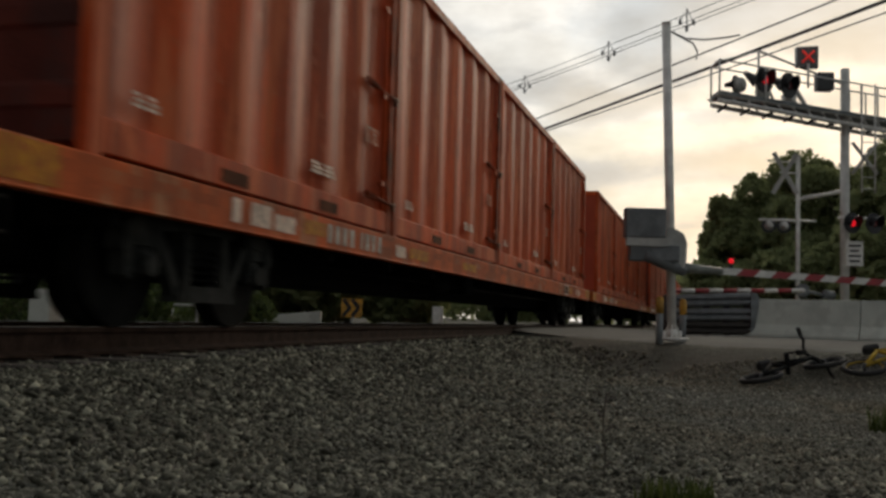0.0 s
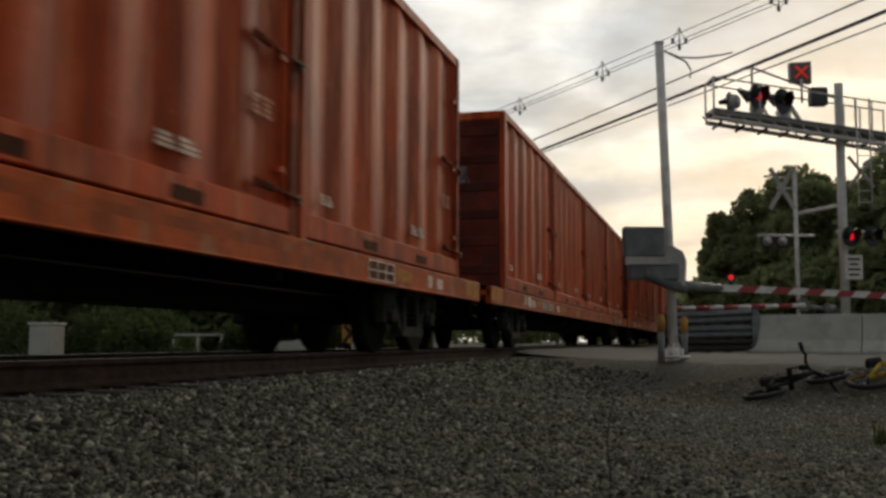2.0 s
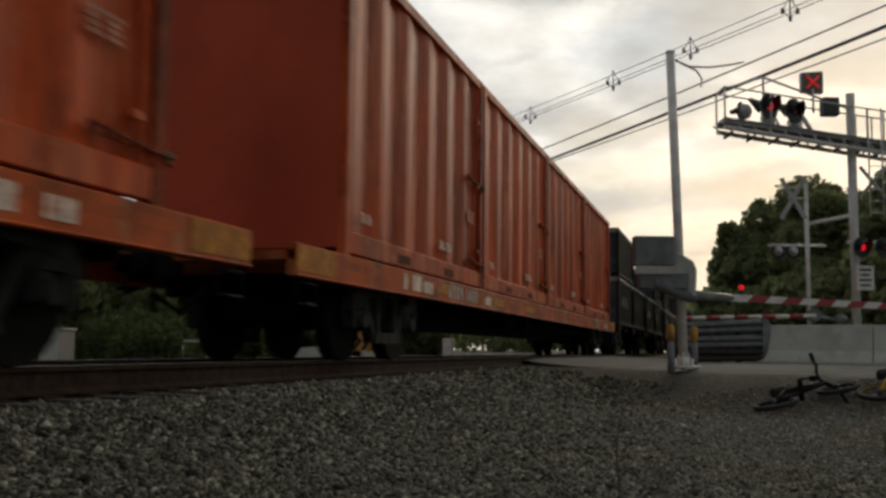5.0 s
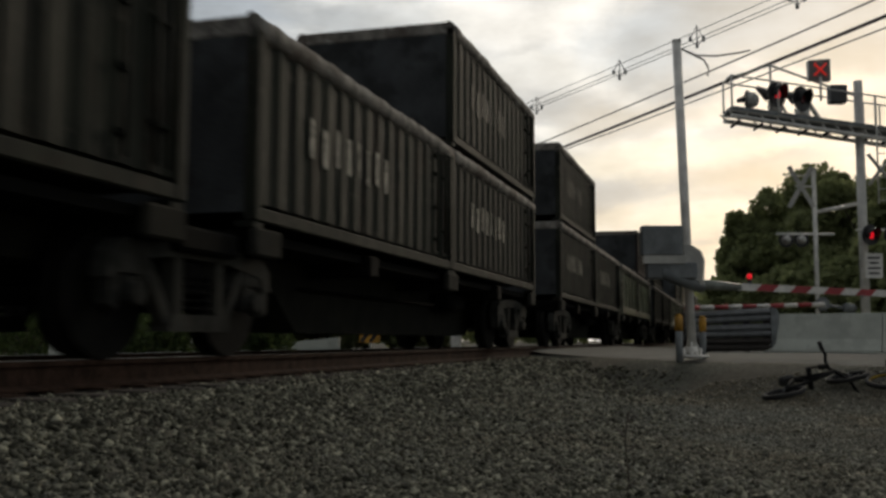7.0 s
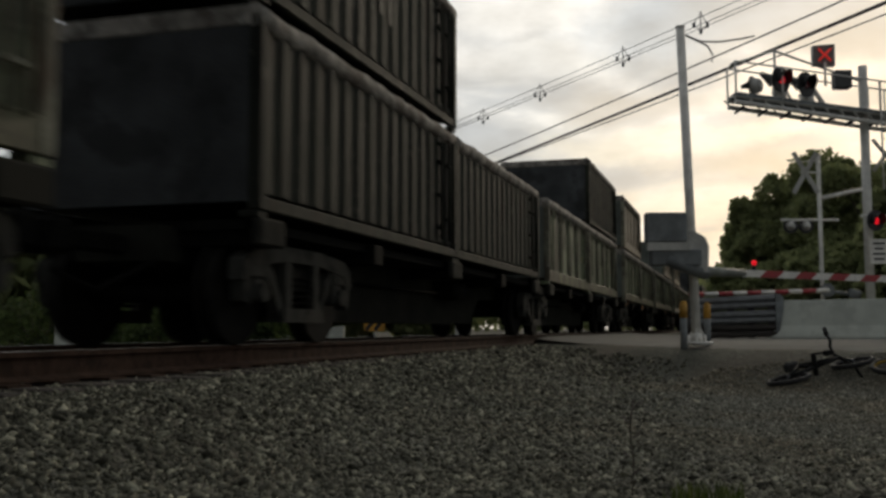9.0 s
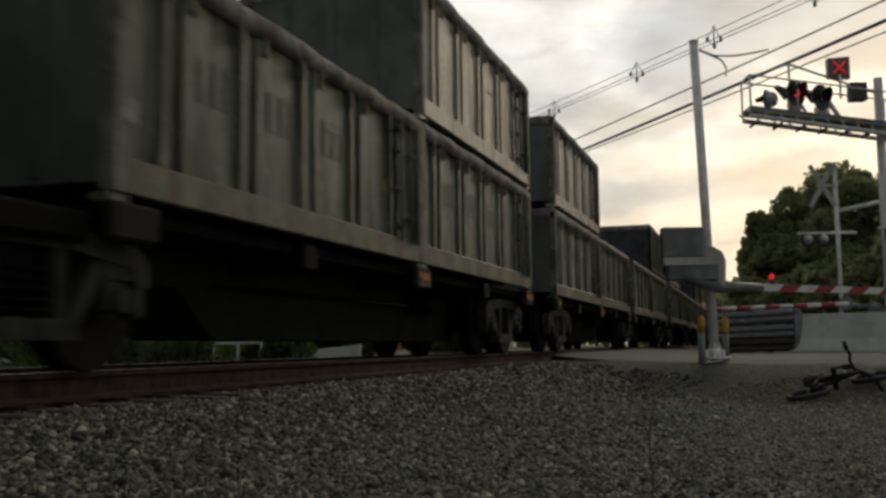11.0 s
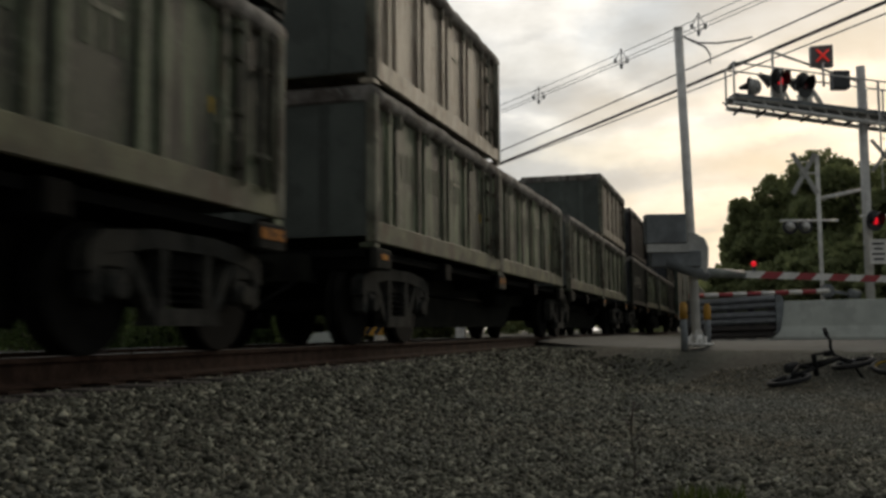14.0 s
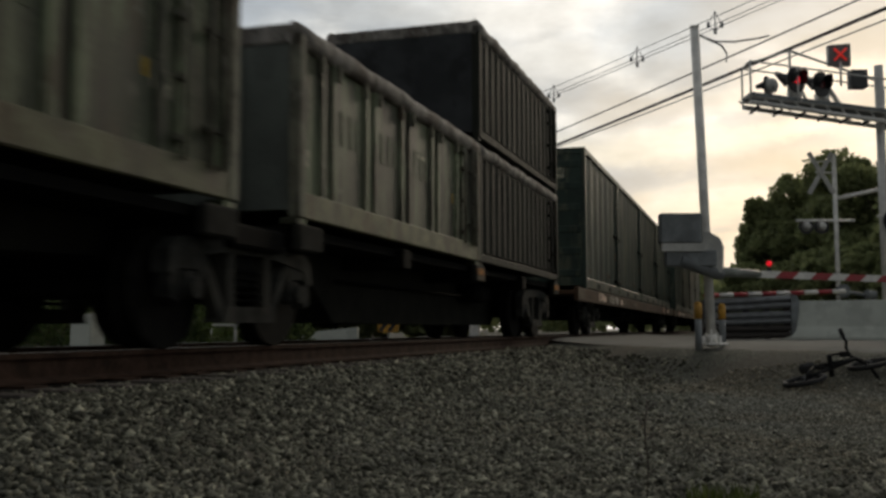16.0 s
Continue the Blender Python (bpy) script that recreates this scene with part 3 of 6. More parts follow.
def build_ground():
    xs = np.concatenate([np.linspace(-1500, -60, 14), np.linspace(-50, -12, 20), np.arange(-11, 8, 0.16), np.linspace(8.5, 50, 30), np.linspace(70, 1500, 14)])
    ys = np.concatenate([np.linspace(-1200, -40, 8), np.linspace(-30, 0, 12), np.arange(0.5, 24, 0.16), np.linspace(24.5, 90, 50), np.linspace(110, 2500, 14)])
    X, Y = np.meshgrid(xs, ys)
    Z = ground_z(X, Y)
    Z = Z + 0.006 * np.sin(X * 9.1 + Y * 4.0) * np.sin(Y * 7.7 - X * 3.0)
    n, m = X.shape
    idx = np.arange(n * m).reshape(n, m)
    f = np.stack([idx[:-1, :-1], idx[:-1, 1:], idx[1:, 1:], idx[1:, :-1]], -1).reshape(-1, 4)
    me = fine_mesh("ground", np.stack([X, Y, Z], -1).reshape(-1, 3), f, GROUND)
    for p in me.polygons:
        p.use_smooth = True
    tagged(new("ground", me), "brown-grey gravelly dirt beside the railway", "ground", kind="structure")


def build_road():
    ts = np.linspace(-12, 60, 121)
    rows, K = [], 14
    for x in ts:
        y0 = float(np.interp(x, EDGE_X, EDGE_Y)) + 0.12 * math.sin(x * 2.3) + 0.07 * math.sin(x * 5.1)
        for k in range(K):
            d = 13.0 * k / (K - 1)
            px, py = x + 0.28 * d, y0 + 0.96 * d
            z = -0.11 + 0.09 * math.exp(-((px - TRACK_X) / 1.6) ** 2)
            rows.append((px, py, z if k else z - 0.05))
    idx = np.arange(len(ts) * K).reshape(len(ts), K)
    f = np.stack([idx[:-1, :-1], idx[1:, :-1], idx[1:, 1:], idx[:-1, 1:]], -1).reshape(-1, 4)
    me = fine_mesh("road", rows, f, ROAD)
    tagged(new("road", me), "worn pale grey asphalt road over the level crossing", "road", kind="structure")


def build_track():
    track = thing("railway_track", "rusty railway track on weathered wooden ties", "track", kind="structure")
    prof = [(-0.075, -0.19), (0.075, -0.19), (0.075, -0.175), (0.012, -0.15), (0.012, -0.045), (0.036, -0.035), (0.036, -0.004), (0.028, 0), (-0.028, 0), (-0.036, -0.004), (-0.036, -0.035), (-0.012, -0.045), (-0.012, -0.15), (-0.075, -0.175)]
    for side in (-1, 1):
        bm = bmesh.new()
        x = TRACK_X + side * 0.755
        a = [bm.verts.new((x + u, -60, z)) for u, z in prof]
        b = [bm.verts.new((x + u, 320, z)) for u, z in prof]
        for i in range(len(prof)):
            bm.faces.new((a[i], a[(i + 1) % len(prof)], b[(i + 1) % len(prof)], b[i]))
        rail = part("rail", bm, RAIL, track, "rust-brown steel rail")
        bm = bmesh.new()
        box(bm, x - 0.026, x + 0.026, -60, 320, 0.0005, 0.004)
        part("running_surface", bm, SHINE, rail, "polished rail head")
    bm = bmesh.new()
    box(bm, -1.3, 1.3, -0.115, 0.115, -0.17, 0.0, 0.012)
    tie = mesh_from("tie", bm, TIE)
    bm = bmesh.new()
    box(bm, -0.17, 0.17, -0.1, 0.1, 0, 0.014)
    plate = mesh_from("tie_plate", bm, RAIL)
    rnd = random.Random(4)
    for i in range(170):
        y = -8 + i * 0.5
        t = share("tie", tie, track, pose(TRACK_X + rnd.uniform(-0.05, 0.05), y + rnd.uniform(-0.03, 0.03), -0.206, 0, 0, rnd.uniform(-1.2, 1.2)))
        if 0 < y < 24:
            for s in (-0.755, 0.755):
                share("tie_plate", plate, t, pose(s, 0, 0))


def build_gravel():
    rng = np.random.default_rng(7)
    g = (1 + 5 ** 0.5) / 2
    base = np.array([(-1, g, 0), (1, g, 0), (-1, -g, 0), (1, -g, 0), (0, -1, g), (0, 1, g), (0, -1, -g), (0, 1, -g), (g, 0, -1), (g, 0, 1), (-g, 0, -1), (-g, 0, 1)]) / 1.9
    tri = np.array([(0, 11, 5), (0, 5, 1), (0, 1, 7), (0, 7, 10), (0, 10, 11), (1, 5, 9), (5, 11, 4), (11, 10, 2), (10, 7, 6), (7, 1, 8), (3, 9, 4), (3, 4, 2), (3, 2, 6), (3, 6, 8), (3, 8, 9), (4, 9, 5), (2, 4, 11), (6, 2, 10), (8, 6, 7), (9, 8, 1)])

    def scatter(n, x0, x1, y0, y1, keep, s0, s1):
        x, y = rng.uniform(x0, x1, n), rng.uniform(y0, y1, n)
        k = keep(x, y) > rng.uniform(0, 1, n)
        x, y = x[k], y[k]
        n = len(x)
        size = rng.uniform(s0, s1, n) * rng.choice([0.7, 1.0, 1.0, 1.35], n)
        v = base[None] * (1 + rng.uniform(-0.62, 0.6, (n, 12, 1)))
        v = v * rng.uniform((0.6, 0.4, 0.28), (1.7, 1.25, 0.85), (n, 1, 3)) * size[:, None, None]
        a, b = rng.uniform(0, 6.28, n), rng.uniform(-0.9, 0.9, n)
        ca, sa, cb, sb = np.cos(a), np.sin(a), np.cos(b), np.sin(b)
        vx = v[..., 0] * cb[:, None] + v[..., 2] * sb[:, None]
        vz = -v[..., 0] * sb[:, None] + v[..., 2] * cb[:, None]
        wx = vx * ca[:, None] - v[..., 1] * sa[:, None]
        wy = vx * sa[:, None] + v[..., 1] * ca[:, None]
        z = ground_z(x, y) + size * rng.uniform(0.0, 0.45, n)
        return np.stack([wx + x[:, None], wy + y[:, None], vz + z[:, None]], -1)

    def ballast(x, y):
        d = np.where(y > np.interp(x, EDGE_X, EDGE_Y) - 0.7, 0.0, 1.0)
        right = np.clip(1 - (x + 2.3 + 0.06 * (y - 4)) / (2.4 + 0.5 * np.clip(6.5 - y, 0, 3)), 0.015, 1)
        return d * np.where(x > -3.0, right, 1.0)
    sets = [scatter(38000, -4.2, 1.2, 2.9, 7.0, ballast, 0.0088, 0.0195),
            scatter(30000, -4.2, 1.8, 7.0, 12.0, ballast, 0.013, 0.025),
            scatter(11000, -4.2, 1.0, 12.0, 17.0, ballast, 0.02, 0.032),
            scatter(3500, -4.2, -2.4, 17.0, 21.0, ballast, 0.024, 0.036),
            scatter(12000, -1.5, 1.7, 3.3, 7.4, lambda x, y: 0.9 - 0.15 * (y - 3.3), 0.008, 0.018),
            scatter(9000, -1.5, 4.0, 2.6, 12.8, lambda x, y: 0.3 + 0 * x, 0.005, 0.012),
            scatter(4500, -6.3, -4.4, 2.0, 21.0, lambda x, y: 1 + 0 * x, 0.02, 0.036)]
    v = np.concatenate(sets)
    n = len(v)
    f = (tri[None] + 12 * np.arange(n)[:, None, None]).reshape(-1, 3)
    me = fine_mesh("ballast", v.reshape(-1, 3), f, STONE)
    # fine chippings trodden into the dirt
    n = 78000
    y = 2.6 + 10.8 * rng.uniform(0, 1, n) ** 1.15
    x = -2.4 + (2.7 + 0.30 * y) * rng.uniform(0, 1, n)
    size = rng.uniform(0.0050, 0.0102, n) * (0.62 + 0.085 * y) * rng.choice([0.8, 1.0, 1.0, 1.0, 1.7], n)
    octa = np.array([(1, 0, 0), (-1, 0, 0), (0, 1, 0), (0, -1, 0), (0, 0, 0.8), (0, 0, -0.8)])
    w = rng.uniform(0, 6.28, n)
    p = octa[None] * rng.uniform(0.6, 1.3, (n, 6, 1)) * size[:, None, None]
    q = np.stack([p[..., 0] * np.cos(w)[:, None] - p[..., 1] * np.sin(w)[:, None], p[..., 0] * np.sin(w)[:, None] + p[..., 1] * np.cos(w)[:, None], p[..., 2]], -1)
    q += np.stack([x, y, ground_z(x, y) + size * 0.35], -1)[:, None]
    k = y < np.interp(x, EDGE_X, EDGE_Y) - 0.1
    q = q[k]
    of = np.array([(4, 0, 2), (4, 2, 1), (4, 1, 3), (4, 3, 0), (5, 2, 0), (5, 1, 2), (5, 3, 1), (5, 0, 3)])
    # the shoulder goes on behind the camera
    n = 14000
    y = rng.uniform(-9.0, 2.95, n)
    x = -4.2 + 3.4 * rng.uniform(0, 1, n) ** 1.5
    size = rng.uniform(0.016, 0.030, n)
    w = rng.uniform(0, 6.28, n)
    p = octa[None] * rng.uniform(0.6, 1.3, (n, 6, 1)) * size[:, None, None]
    b = np.stack([p[..., 0] * np.cos(w)[:, None] - p[..., 1] * np.sin(w)[:, None], p[..., 0] * np.sin(w)[:, None] + p[..., 1] * np.cos(w)[:, None], p[..., 2]], -1)
    b += np.stack([x, y, ground_z(x, y) + size * 0.3], -1)[:, None]
    sm = fine_mesh("shoulder_stones", b.reshape(-1, 3), (of[None] + 6 * np.arange(n)[:, None, None]).reshape(-1, 3), STONE)
    tagged(new("shoulder_stones", sm), "loose grey crushed stone along the track shoulder", "gravel", kind="stuff")
    fm = fine_mesh("chippings", q.reshape(-1, 3), (of[None] + 6 * np.arange(len(q))[:, None, None]).reshape(-1, 3), CHIP)
    tagged(new("chippings", fm), "fine pale stone chippings scattered on the dirt", "gravel", kind="stuff")
    tagged(new("ballast", me), "loose grey crushed stone ballast beside the rails", "gravel", kind="stuff")


build_ground()
build_road()
build_track()
build_gravel()

# ---------------------------------------------------------------- containers


def corrugated(bm, x, y0, y1, z0, z1, pitch, depth, flat=0.5, sign=1, slope=0.12):
    """A corrugated wall in the plane x, folded inwards."""
    n = max(2, round((y1 - y0) / pitch))
    p = (y1 - y0) / n
    s = slope * p
    prof = []
    for i in range(n):
        y = y0 + i * p
        prof += [(y, 0), (y + flat * p - s, 0), (y + flat * p, depth), (y + p - s, depth)]
    prof.append((y1, 0))
    lo = [bm.verts.new((x - sign * d, y, z0)) for y, d in prof]
    hi = [bm.verts.new((x - sign * d, y, z1)) for y, d in prof]
    for i in range(len(prof) - 1):
        bm.faces.new((lo[i], lo[i + 1], hi[i + 1], hi[i]))


def letter_bars(bm, x, y, z, h, widths, gap):
    """Marks as plain bars of a letter's size."""
    for w in widths:
        box(bm, x, x + 0.004, y, y + w, z, z + h)
        y += w + gap


def stencil(bm, x, y, z, w, h):
    """A worn block of stencilled writing."""
    box(bm, x, x + 0.003, y, y + w, z, z + h)


def tall_container(paint, name, label, group, recess=ORANGE_DARK, end=None, ribs=True):
    """Twenty-foot tall waste container: corrugated walls, posts, rails, fork pockets. y 0..6.1, z 0..3.46."""
    Lc, H, X = 6.1, 3.46, 1.22
    end = end or paint
    c = thing(name, label, "container", group)
    bm = bmesh.new()
    for s in (1, -1):
        corrugated(bm, s * (X - 0.015), 0.16, Lc - 0.16, 0.27, H - 0.13, 0.97, 0.05, 0.5, s, 0.36)
    box(bm, -X + 0.1, X - 0.1, 0.05, Lc - 0.05, 0.12, H - 0.05)
    part("shell", bm, paint, c)
    bm = bmesh.new()
    box(bm, -X + 0.1, X - 0.1, -0.03, 0.05, -0.09, 0.09, 0.02)
    rib = mesh_from("end_rib", bm, end)
    for y in (0.03, Lc - 0.05):
        for z in np.linspace(0.4, H - 0.4, 6) if ribs else ():
            share("end_rib", rib, c, pose(0, y, z))
        bm = bmesh.new()
        box(bm, -X + 0.08, X - 0.08, y - 0.012, y + 0.032, 0.1, H - 0.1)
        part("end_panel", bm, end, c, "smooth red end panel" if end is END_RED else "weathered oxide end panel darkened for shade" if end is not paint else "")
    if paint is GREEN:
        bm = bmesh.new()
        box(bm, 0.2, 0.72, 0.008, 0.016, 2.72, 2.98)
        part("end_plate", bm, STICKER, c, "pale worn plate on the end wall")
    if end is END_OXIDE:
        for x0, w, z0, h in ((-0.75, 0.55, 2.18, 0.16), (-0.12, 0.62, 2.14, 0.26), (0.3, 0.24, 2.06, 0.09), (-0.5, 0.3, 0.60, 0.2), (-0.22, 0.16, 0.52, 0.3), (-0.08, 0.32, 0.68, 0.14)):
            bm = bmesh.new()
            box(bm, x0, x0 + w, 0.010, 0.017, z0, z0 + h)
            part("end_marking", bm, END_MARK, c, "worn bluish-white painted marking")
    for s in (1, -1):
        for y in (0.0, Lc - 0.17):
            bm = bmesh.new()
            box(bm, s * X - 0.08, s * X + 0.02, y, y + 0.17, 0.0, H, 0.012)
            part("corner_post", bm, ORANGE_POST if paint is ORANGE and y > 1 else paint, c)
        bm = bmesh.new()
        box(bm, s * X - 0.07, s * X + 0.015, 0.17, Lc - 0.17, H - 0.14, H, 0.01)
        part("top_rail", bm, paint, c)
        bm = bmesh.new()
        box(bm, s * X - 0.07, s * X + 0.015, 0.17, Lc - 0.17, 0.042, 0.28, 0.01)
        rail = part("bottom_rail", bm, paint, c)
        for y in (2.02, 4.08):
            # flat dark plate on the rail, painting the shade inside the pocket
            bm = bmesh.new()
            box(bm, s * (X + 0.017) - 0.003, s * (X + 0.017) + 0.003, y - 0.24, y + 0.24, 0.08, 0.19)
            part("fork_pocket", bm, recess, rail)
    for y in (0.02, Lc - 0.02):
        bm = bmesh.new()
        box(bm, -X + 0.08, X - 0.08, y - 0.02, y + 0.02, H - 0.16, H + 0.0, 0.008)
        part("end_rail", bm, paint, c)
    for y, w, z, hh in ((3.62, 0.62, 0.44, 0.13), (5.15, 0.42, 1.02, 0.2), (0.5, 0.34, 0.42, 0.12)):
        for y0, w0 in ((y, 0.46 * w), (y + 0.54 * w, 0.46 * w)):
            bm = bmesh.new()
            rows = 3 if hh < 0.15 else 4
            for k in range(rows):
                stencil(bm, X + 0.004, y0 + 0.02 * (k % 2), z + hh * k / rows, w0 - 0.03 * (k % 3), 0.72 * hh / rows)
            part("marking", bm, (STENCIL_FAINT if z > 1 else STENCIL) if paint is ORANGE else DUSTY, c, "faded white stencilled marking" if paint is ORANGE else "dusty stencilled marking")
    bm = bmesh.new()
    tube(bm, (X + 0.015, 5.72, 0.3), (X + 0.015, 5.72, H - 0.2), 0.02, 8)
    for z in (0.6, 1.65, 2.7):
        box(bm, X - 0.01, X + 0.04, 5.66, 5.78, z - 0.03, z + 0.03)
    part("locking_bar", bm, paint, c, "vertical door locking bar")
    for z, y0 in ((1.72, 5.12), (0.42, 5.2)):
        bm = bmesh.new()
        polytube(bm, [(X + 0.02, y0, z + 0.03), (X + 0.03, y0 + 0.25, z + 0.005), (X + 0.035, y0 + 0.5, z - 0.015), (X + 0.04, y0 + 0.72, z - 0.035), (X + 0.045, 6.02, z - 0.03)], 0.010, 7)
        for k in (0.02, 0.17, 0.3, 0.48, 0.66):
            box(bm, X - 0.01, X + 0.045, y0 + k, y0 + k + 0.045, z - 0.045, z + 0.04 - 0.06 * k, 0.006)
        part("locking_lever", bm, ORANGE_POST if paint is ORANGE else recess, c, "rust-dark door lever")
        bm = bmesh.new()
        box(bm, X + 0.005, X + 0.06, 6.02, 6.16, z - 0.05, z - 0.005, 0.008)
        box(bm, X + 0.005, X + 0.05, 6.09, 6.15, z - 0.10, z - 0.05, 0.008)
        part("latch", bm, RUST if paint is ORANGE else recess, c, "rusty steel latch")
    for s in (1, -1):
        for y in (0.0, Lc - 0.17):
            bm = bmesh.new()
            box(bm, s * (X - 0.08) - 0.08, s * (X - 0.08) + 0.08, y, y + 0.17, -0.052, 0.0, 0.006)
            part("corner_casting", bm, recess, c)
    return c


def half_container(paint, top, bottom, name, label, group, ribbed, marks=None, H=1.80):
    """Half-height open-top container. ribbed: pairs of posts, or close corrugation. y 0..6.1."""
    Lc, X = 6.1, 1.22
    dent = random.Random(len(label))
    c = thing(name, label, "container", group)
    bm = bmesh.new()
    if ribbed:
        box(bm, -X + 0.06, X - 0.06, 0.08, Lc - 0.08, 0.10, H - 0.1)
    else:
        for s in (1, -1):
            corrugated(bm, s * (X - 0.01), 0.1, Lc - 0.1, 0.16, H - 0.16, 0.36, 0.023, 0.5, s, 0.2)
        box(bm, -X + 0.09, X - 0.09, 0.05, Lc - 0.05, 0.10, H - 0.12)
    part("shell", bm, paint, c)
    for s in (1, -1):
        bm = bmesh.new()
        # rounded tubular top rail, knocked about by loading
        n, rings = 10, []
        for y in np.linspace(0, Lc, 29):
            du, dv = dent.uniform(-0.014, 0.010), dent.uniform(-0.022, 0.006)
            prof = [(X - 0.05 + du + 0.085 * math.cos(a), H - 0.11 + dv + 0.11 * math.sin(a)) for a in np.linspace(0, 2 * math.pi, n, endpoint=False)]
            rings.append([bm.verts.new((s * u, y, v)) for u, v in prof])
        for a, b in zip(rings, rings[1:]):
            for i in range(n):
                bm.faces.new((a[i], a[(i + 1) % n], b[(i + 1) % n], b[i])).smooth = True
        bm.faces.new(rings[0][::-1]); bm.faces.new(rings[-1])
        part("top_rail", bm, top, c, "rounded weathered top rail paled for skylight")
        bm = bmesh.new()
        box(bm, s * X - 0.06, s * X + 0.012, 0.0, Lc, 0.0, 0.24 if ribbed else 0.12, 0.012)
        part("bottom_rail", bm, bottom, c)
        if ribbed:
            for i in range(5):
                for dy in (-0.13, 0.13):
                    bm = bmesh.new()
                    y = 0.75 + i * 1.12 + dy
                    box(bm, s * (X - 0.066) - 0.04, s * (X - 0.066) + 0.04, y - 0.055, y + 0.055, 0.2, H - 0.2, 0.012)
                    part("rib", bm, paint, c)
                # folded gussets that tie each pair of ribs to the rail
                for dy in (-0.2, 0.2):
                    bm = bmesh.new()
                    y = 0.75 + i * 1.12 + dy
                    box(bm, s * (X - 0.03) - 0.035, s * (X - 0.03) + 0.035, y - 0.02, y + 0.02, H - 0.36, H - 0.16)
                    part("gusset", bm, POST, c, "rust-bitten gusset under the rail")
        for y in (0.0, Lc - 0.12):
            bm = bmesh.new()
            box(bm, s * X - 0.1, s * X + 0.02, y, y + 0.12, 0.0, H - 0.1, 0.012)
            part("corner_post", bm, POST if ribbed else paint, c)
    for s in (1, -1):
        for y in (0.0, Lc - 0.18):
            bm = bmesh.new()
            box(bm, s * (X - 0.09) - 0.09, s * (X - 0.09) + 0.09, y, y + 0.18, -0.06, 0.0, 0.008)
            part("corner_casting", bm, paint, c)
    for y in (0.0, Lc - 0.1):
        bm = bmesh.new()
        box(bm, -X + 0.08, X - 0.08, y + 0.01, y + 0.09, H - 0.2, H - 0.02, 0.015)
        part("end_rail", bm, top, c)
    if ribbed:
        for y in (0.0, Lc):
            bm = bmesh.new()
            box(bm, -X + 0.1, X - 0.1, y + (0.03 if y == 0 else -0.06), y + (0.06 if y == 0 else -0.03), 0.08, H - 0.2)
            part("end_panel", bm, END_GREY, c, "dull blue-grey end panel")
            for k in (-0.6, 0.0, 0.6):
                bm = bmesh.new()
                box(bm, k - 0.06, k + 0.06, y + (0.015 if y == 0 else -0.04), y + (0.04 if y == 0 else -0.015), 0.12, H - 0.22, 0.006)
                part("end_rib", bm, END_GREY, c)
    else:
        for y in (0.0, Lc):
            bm = bmesh.new()
            box(bm, -X + 0.1, X - 0.1, y + (0.02 if y == 0 else -0.05), y + (0.05 if y == 0 else -0.02), 0.08, H - 0.18)
            part("end_panel", bm, END_BLACK, c, "dull slate-grey end panel")
    # rear door gear along the last half metre
    bm = bmesh.new()
    tube(bm, (X + 0.03, 5.66, 0.2), (X + 0.03, 5.66, H - 0.2), 0.02, 8)
    tube(bm, (X + 0.03, 5.84, 0.2), (X + 0.03, 5.84, H - 0.2), 0.02, 8)
    tube(bm, (X + 0.03, 5.30, 0.2), (X + 0.03, 5.30, H - 0.2), 0.016, 8)
    for z in (0.36, 0.8, 1.25, 1.5):
        box(bm, X - 0.03, X + 0.022, 5.24, 5.36, z - 0.025, z + 0.025, 0.006)
    for z in (0.5, 1.25):
        box(bm, X - 0.03, X + 0.022, 5.62, 5.9, z - 0.02, z + 0.02, 0.006)
    part("door_gear", bm, POST if ribbed else paint, c, "rusty door hinges and locking bars")
    if ribbed:
        for y, z, w, h in ((4.90, 0.72, 0.06, 0.13), (5.0, 0.66, 0.11, 0.2), (5.15, 0.62, 0.11, 0.2), (3.42, 1.1, 0.3, 0.05), (0.2, 0.5, 0.14, 0.16)):
            bm = bmesh.new()
            stencil(bm, X - 0.056, y, z, w, h)
            part("placard", bm, DULL_YELLOW if y == 4.90 else STICKER, c, "worn yellow placard" if y == 4.90 else "worn pale placard")
        for i in range(3 if paint is GREY else 0):
            for k in (-0.2, 0.02, 0.2):
                bm = bmesh.new()
                letter_bars(bm, X - 0.057, 1.31 + 1.12 * i + k - 0.03, 0.84, 0.34, (0.075,), 0)
                part("letter_bar", bm, GHOST_MARK, c, "almost worn-off letter-sized bar")
    if marks:
        y = 1.15
        for w, lift in ((0.09, 0.02), (0.11, -0.03), (0.08, 0.03), (0.09, 0), (0.045, 0.02), (0.045, -0.02), (0.08, 0.02), (0.09, -0.02)):
            bm = bmesh.new()
            letter_bars(bm, X - 0.008, y, 0.72 + lift, 0.38, (w,), 0)
            part("letter_bar", bm, marks, c, "worn white letter-sized bar")
            y += w + 0.225
    return c


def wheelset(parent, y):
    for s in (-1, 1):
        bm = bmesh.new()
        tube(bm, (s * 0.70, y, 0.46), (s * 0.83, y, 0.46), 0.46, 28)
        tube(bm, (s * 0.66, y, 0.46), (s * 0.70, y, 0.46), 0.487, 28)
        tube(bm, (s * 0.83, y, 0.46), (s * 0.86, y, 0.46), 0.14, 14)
        part("wheel", bm, WHEEL, parent, "steel railway wheel darkened for the shade under the car")
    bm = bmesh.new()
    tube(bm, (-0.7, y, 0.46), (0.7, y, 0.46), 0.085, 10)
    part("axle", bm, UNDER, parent)


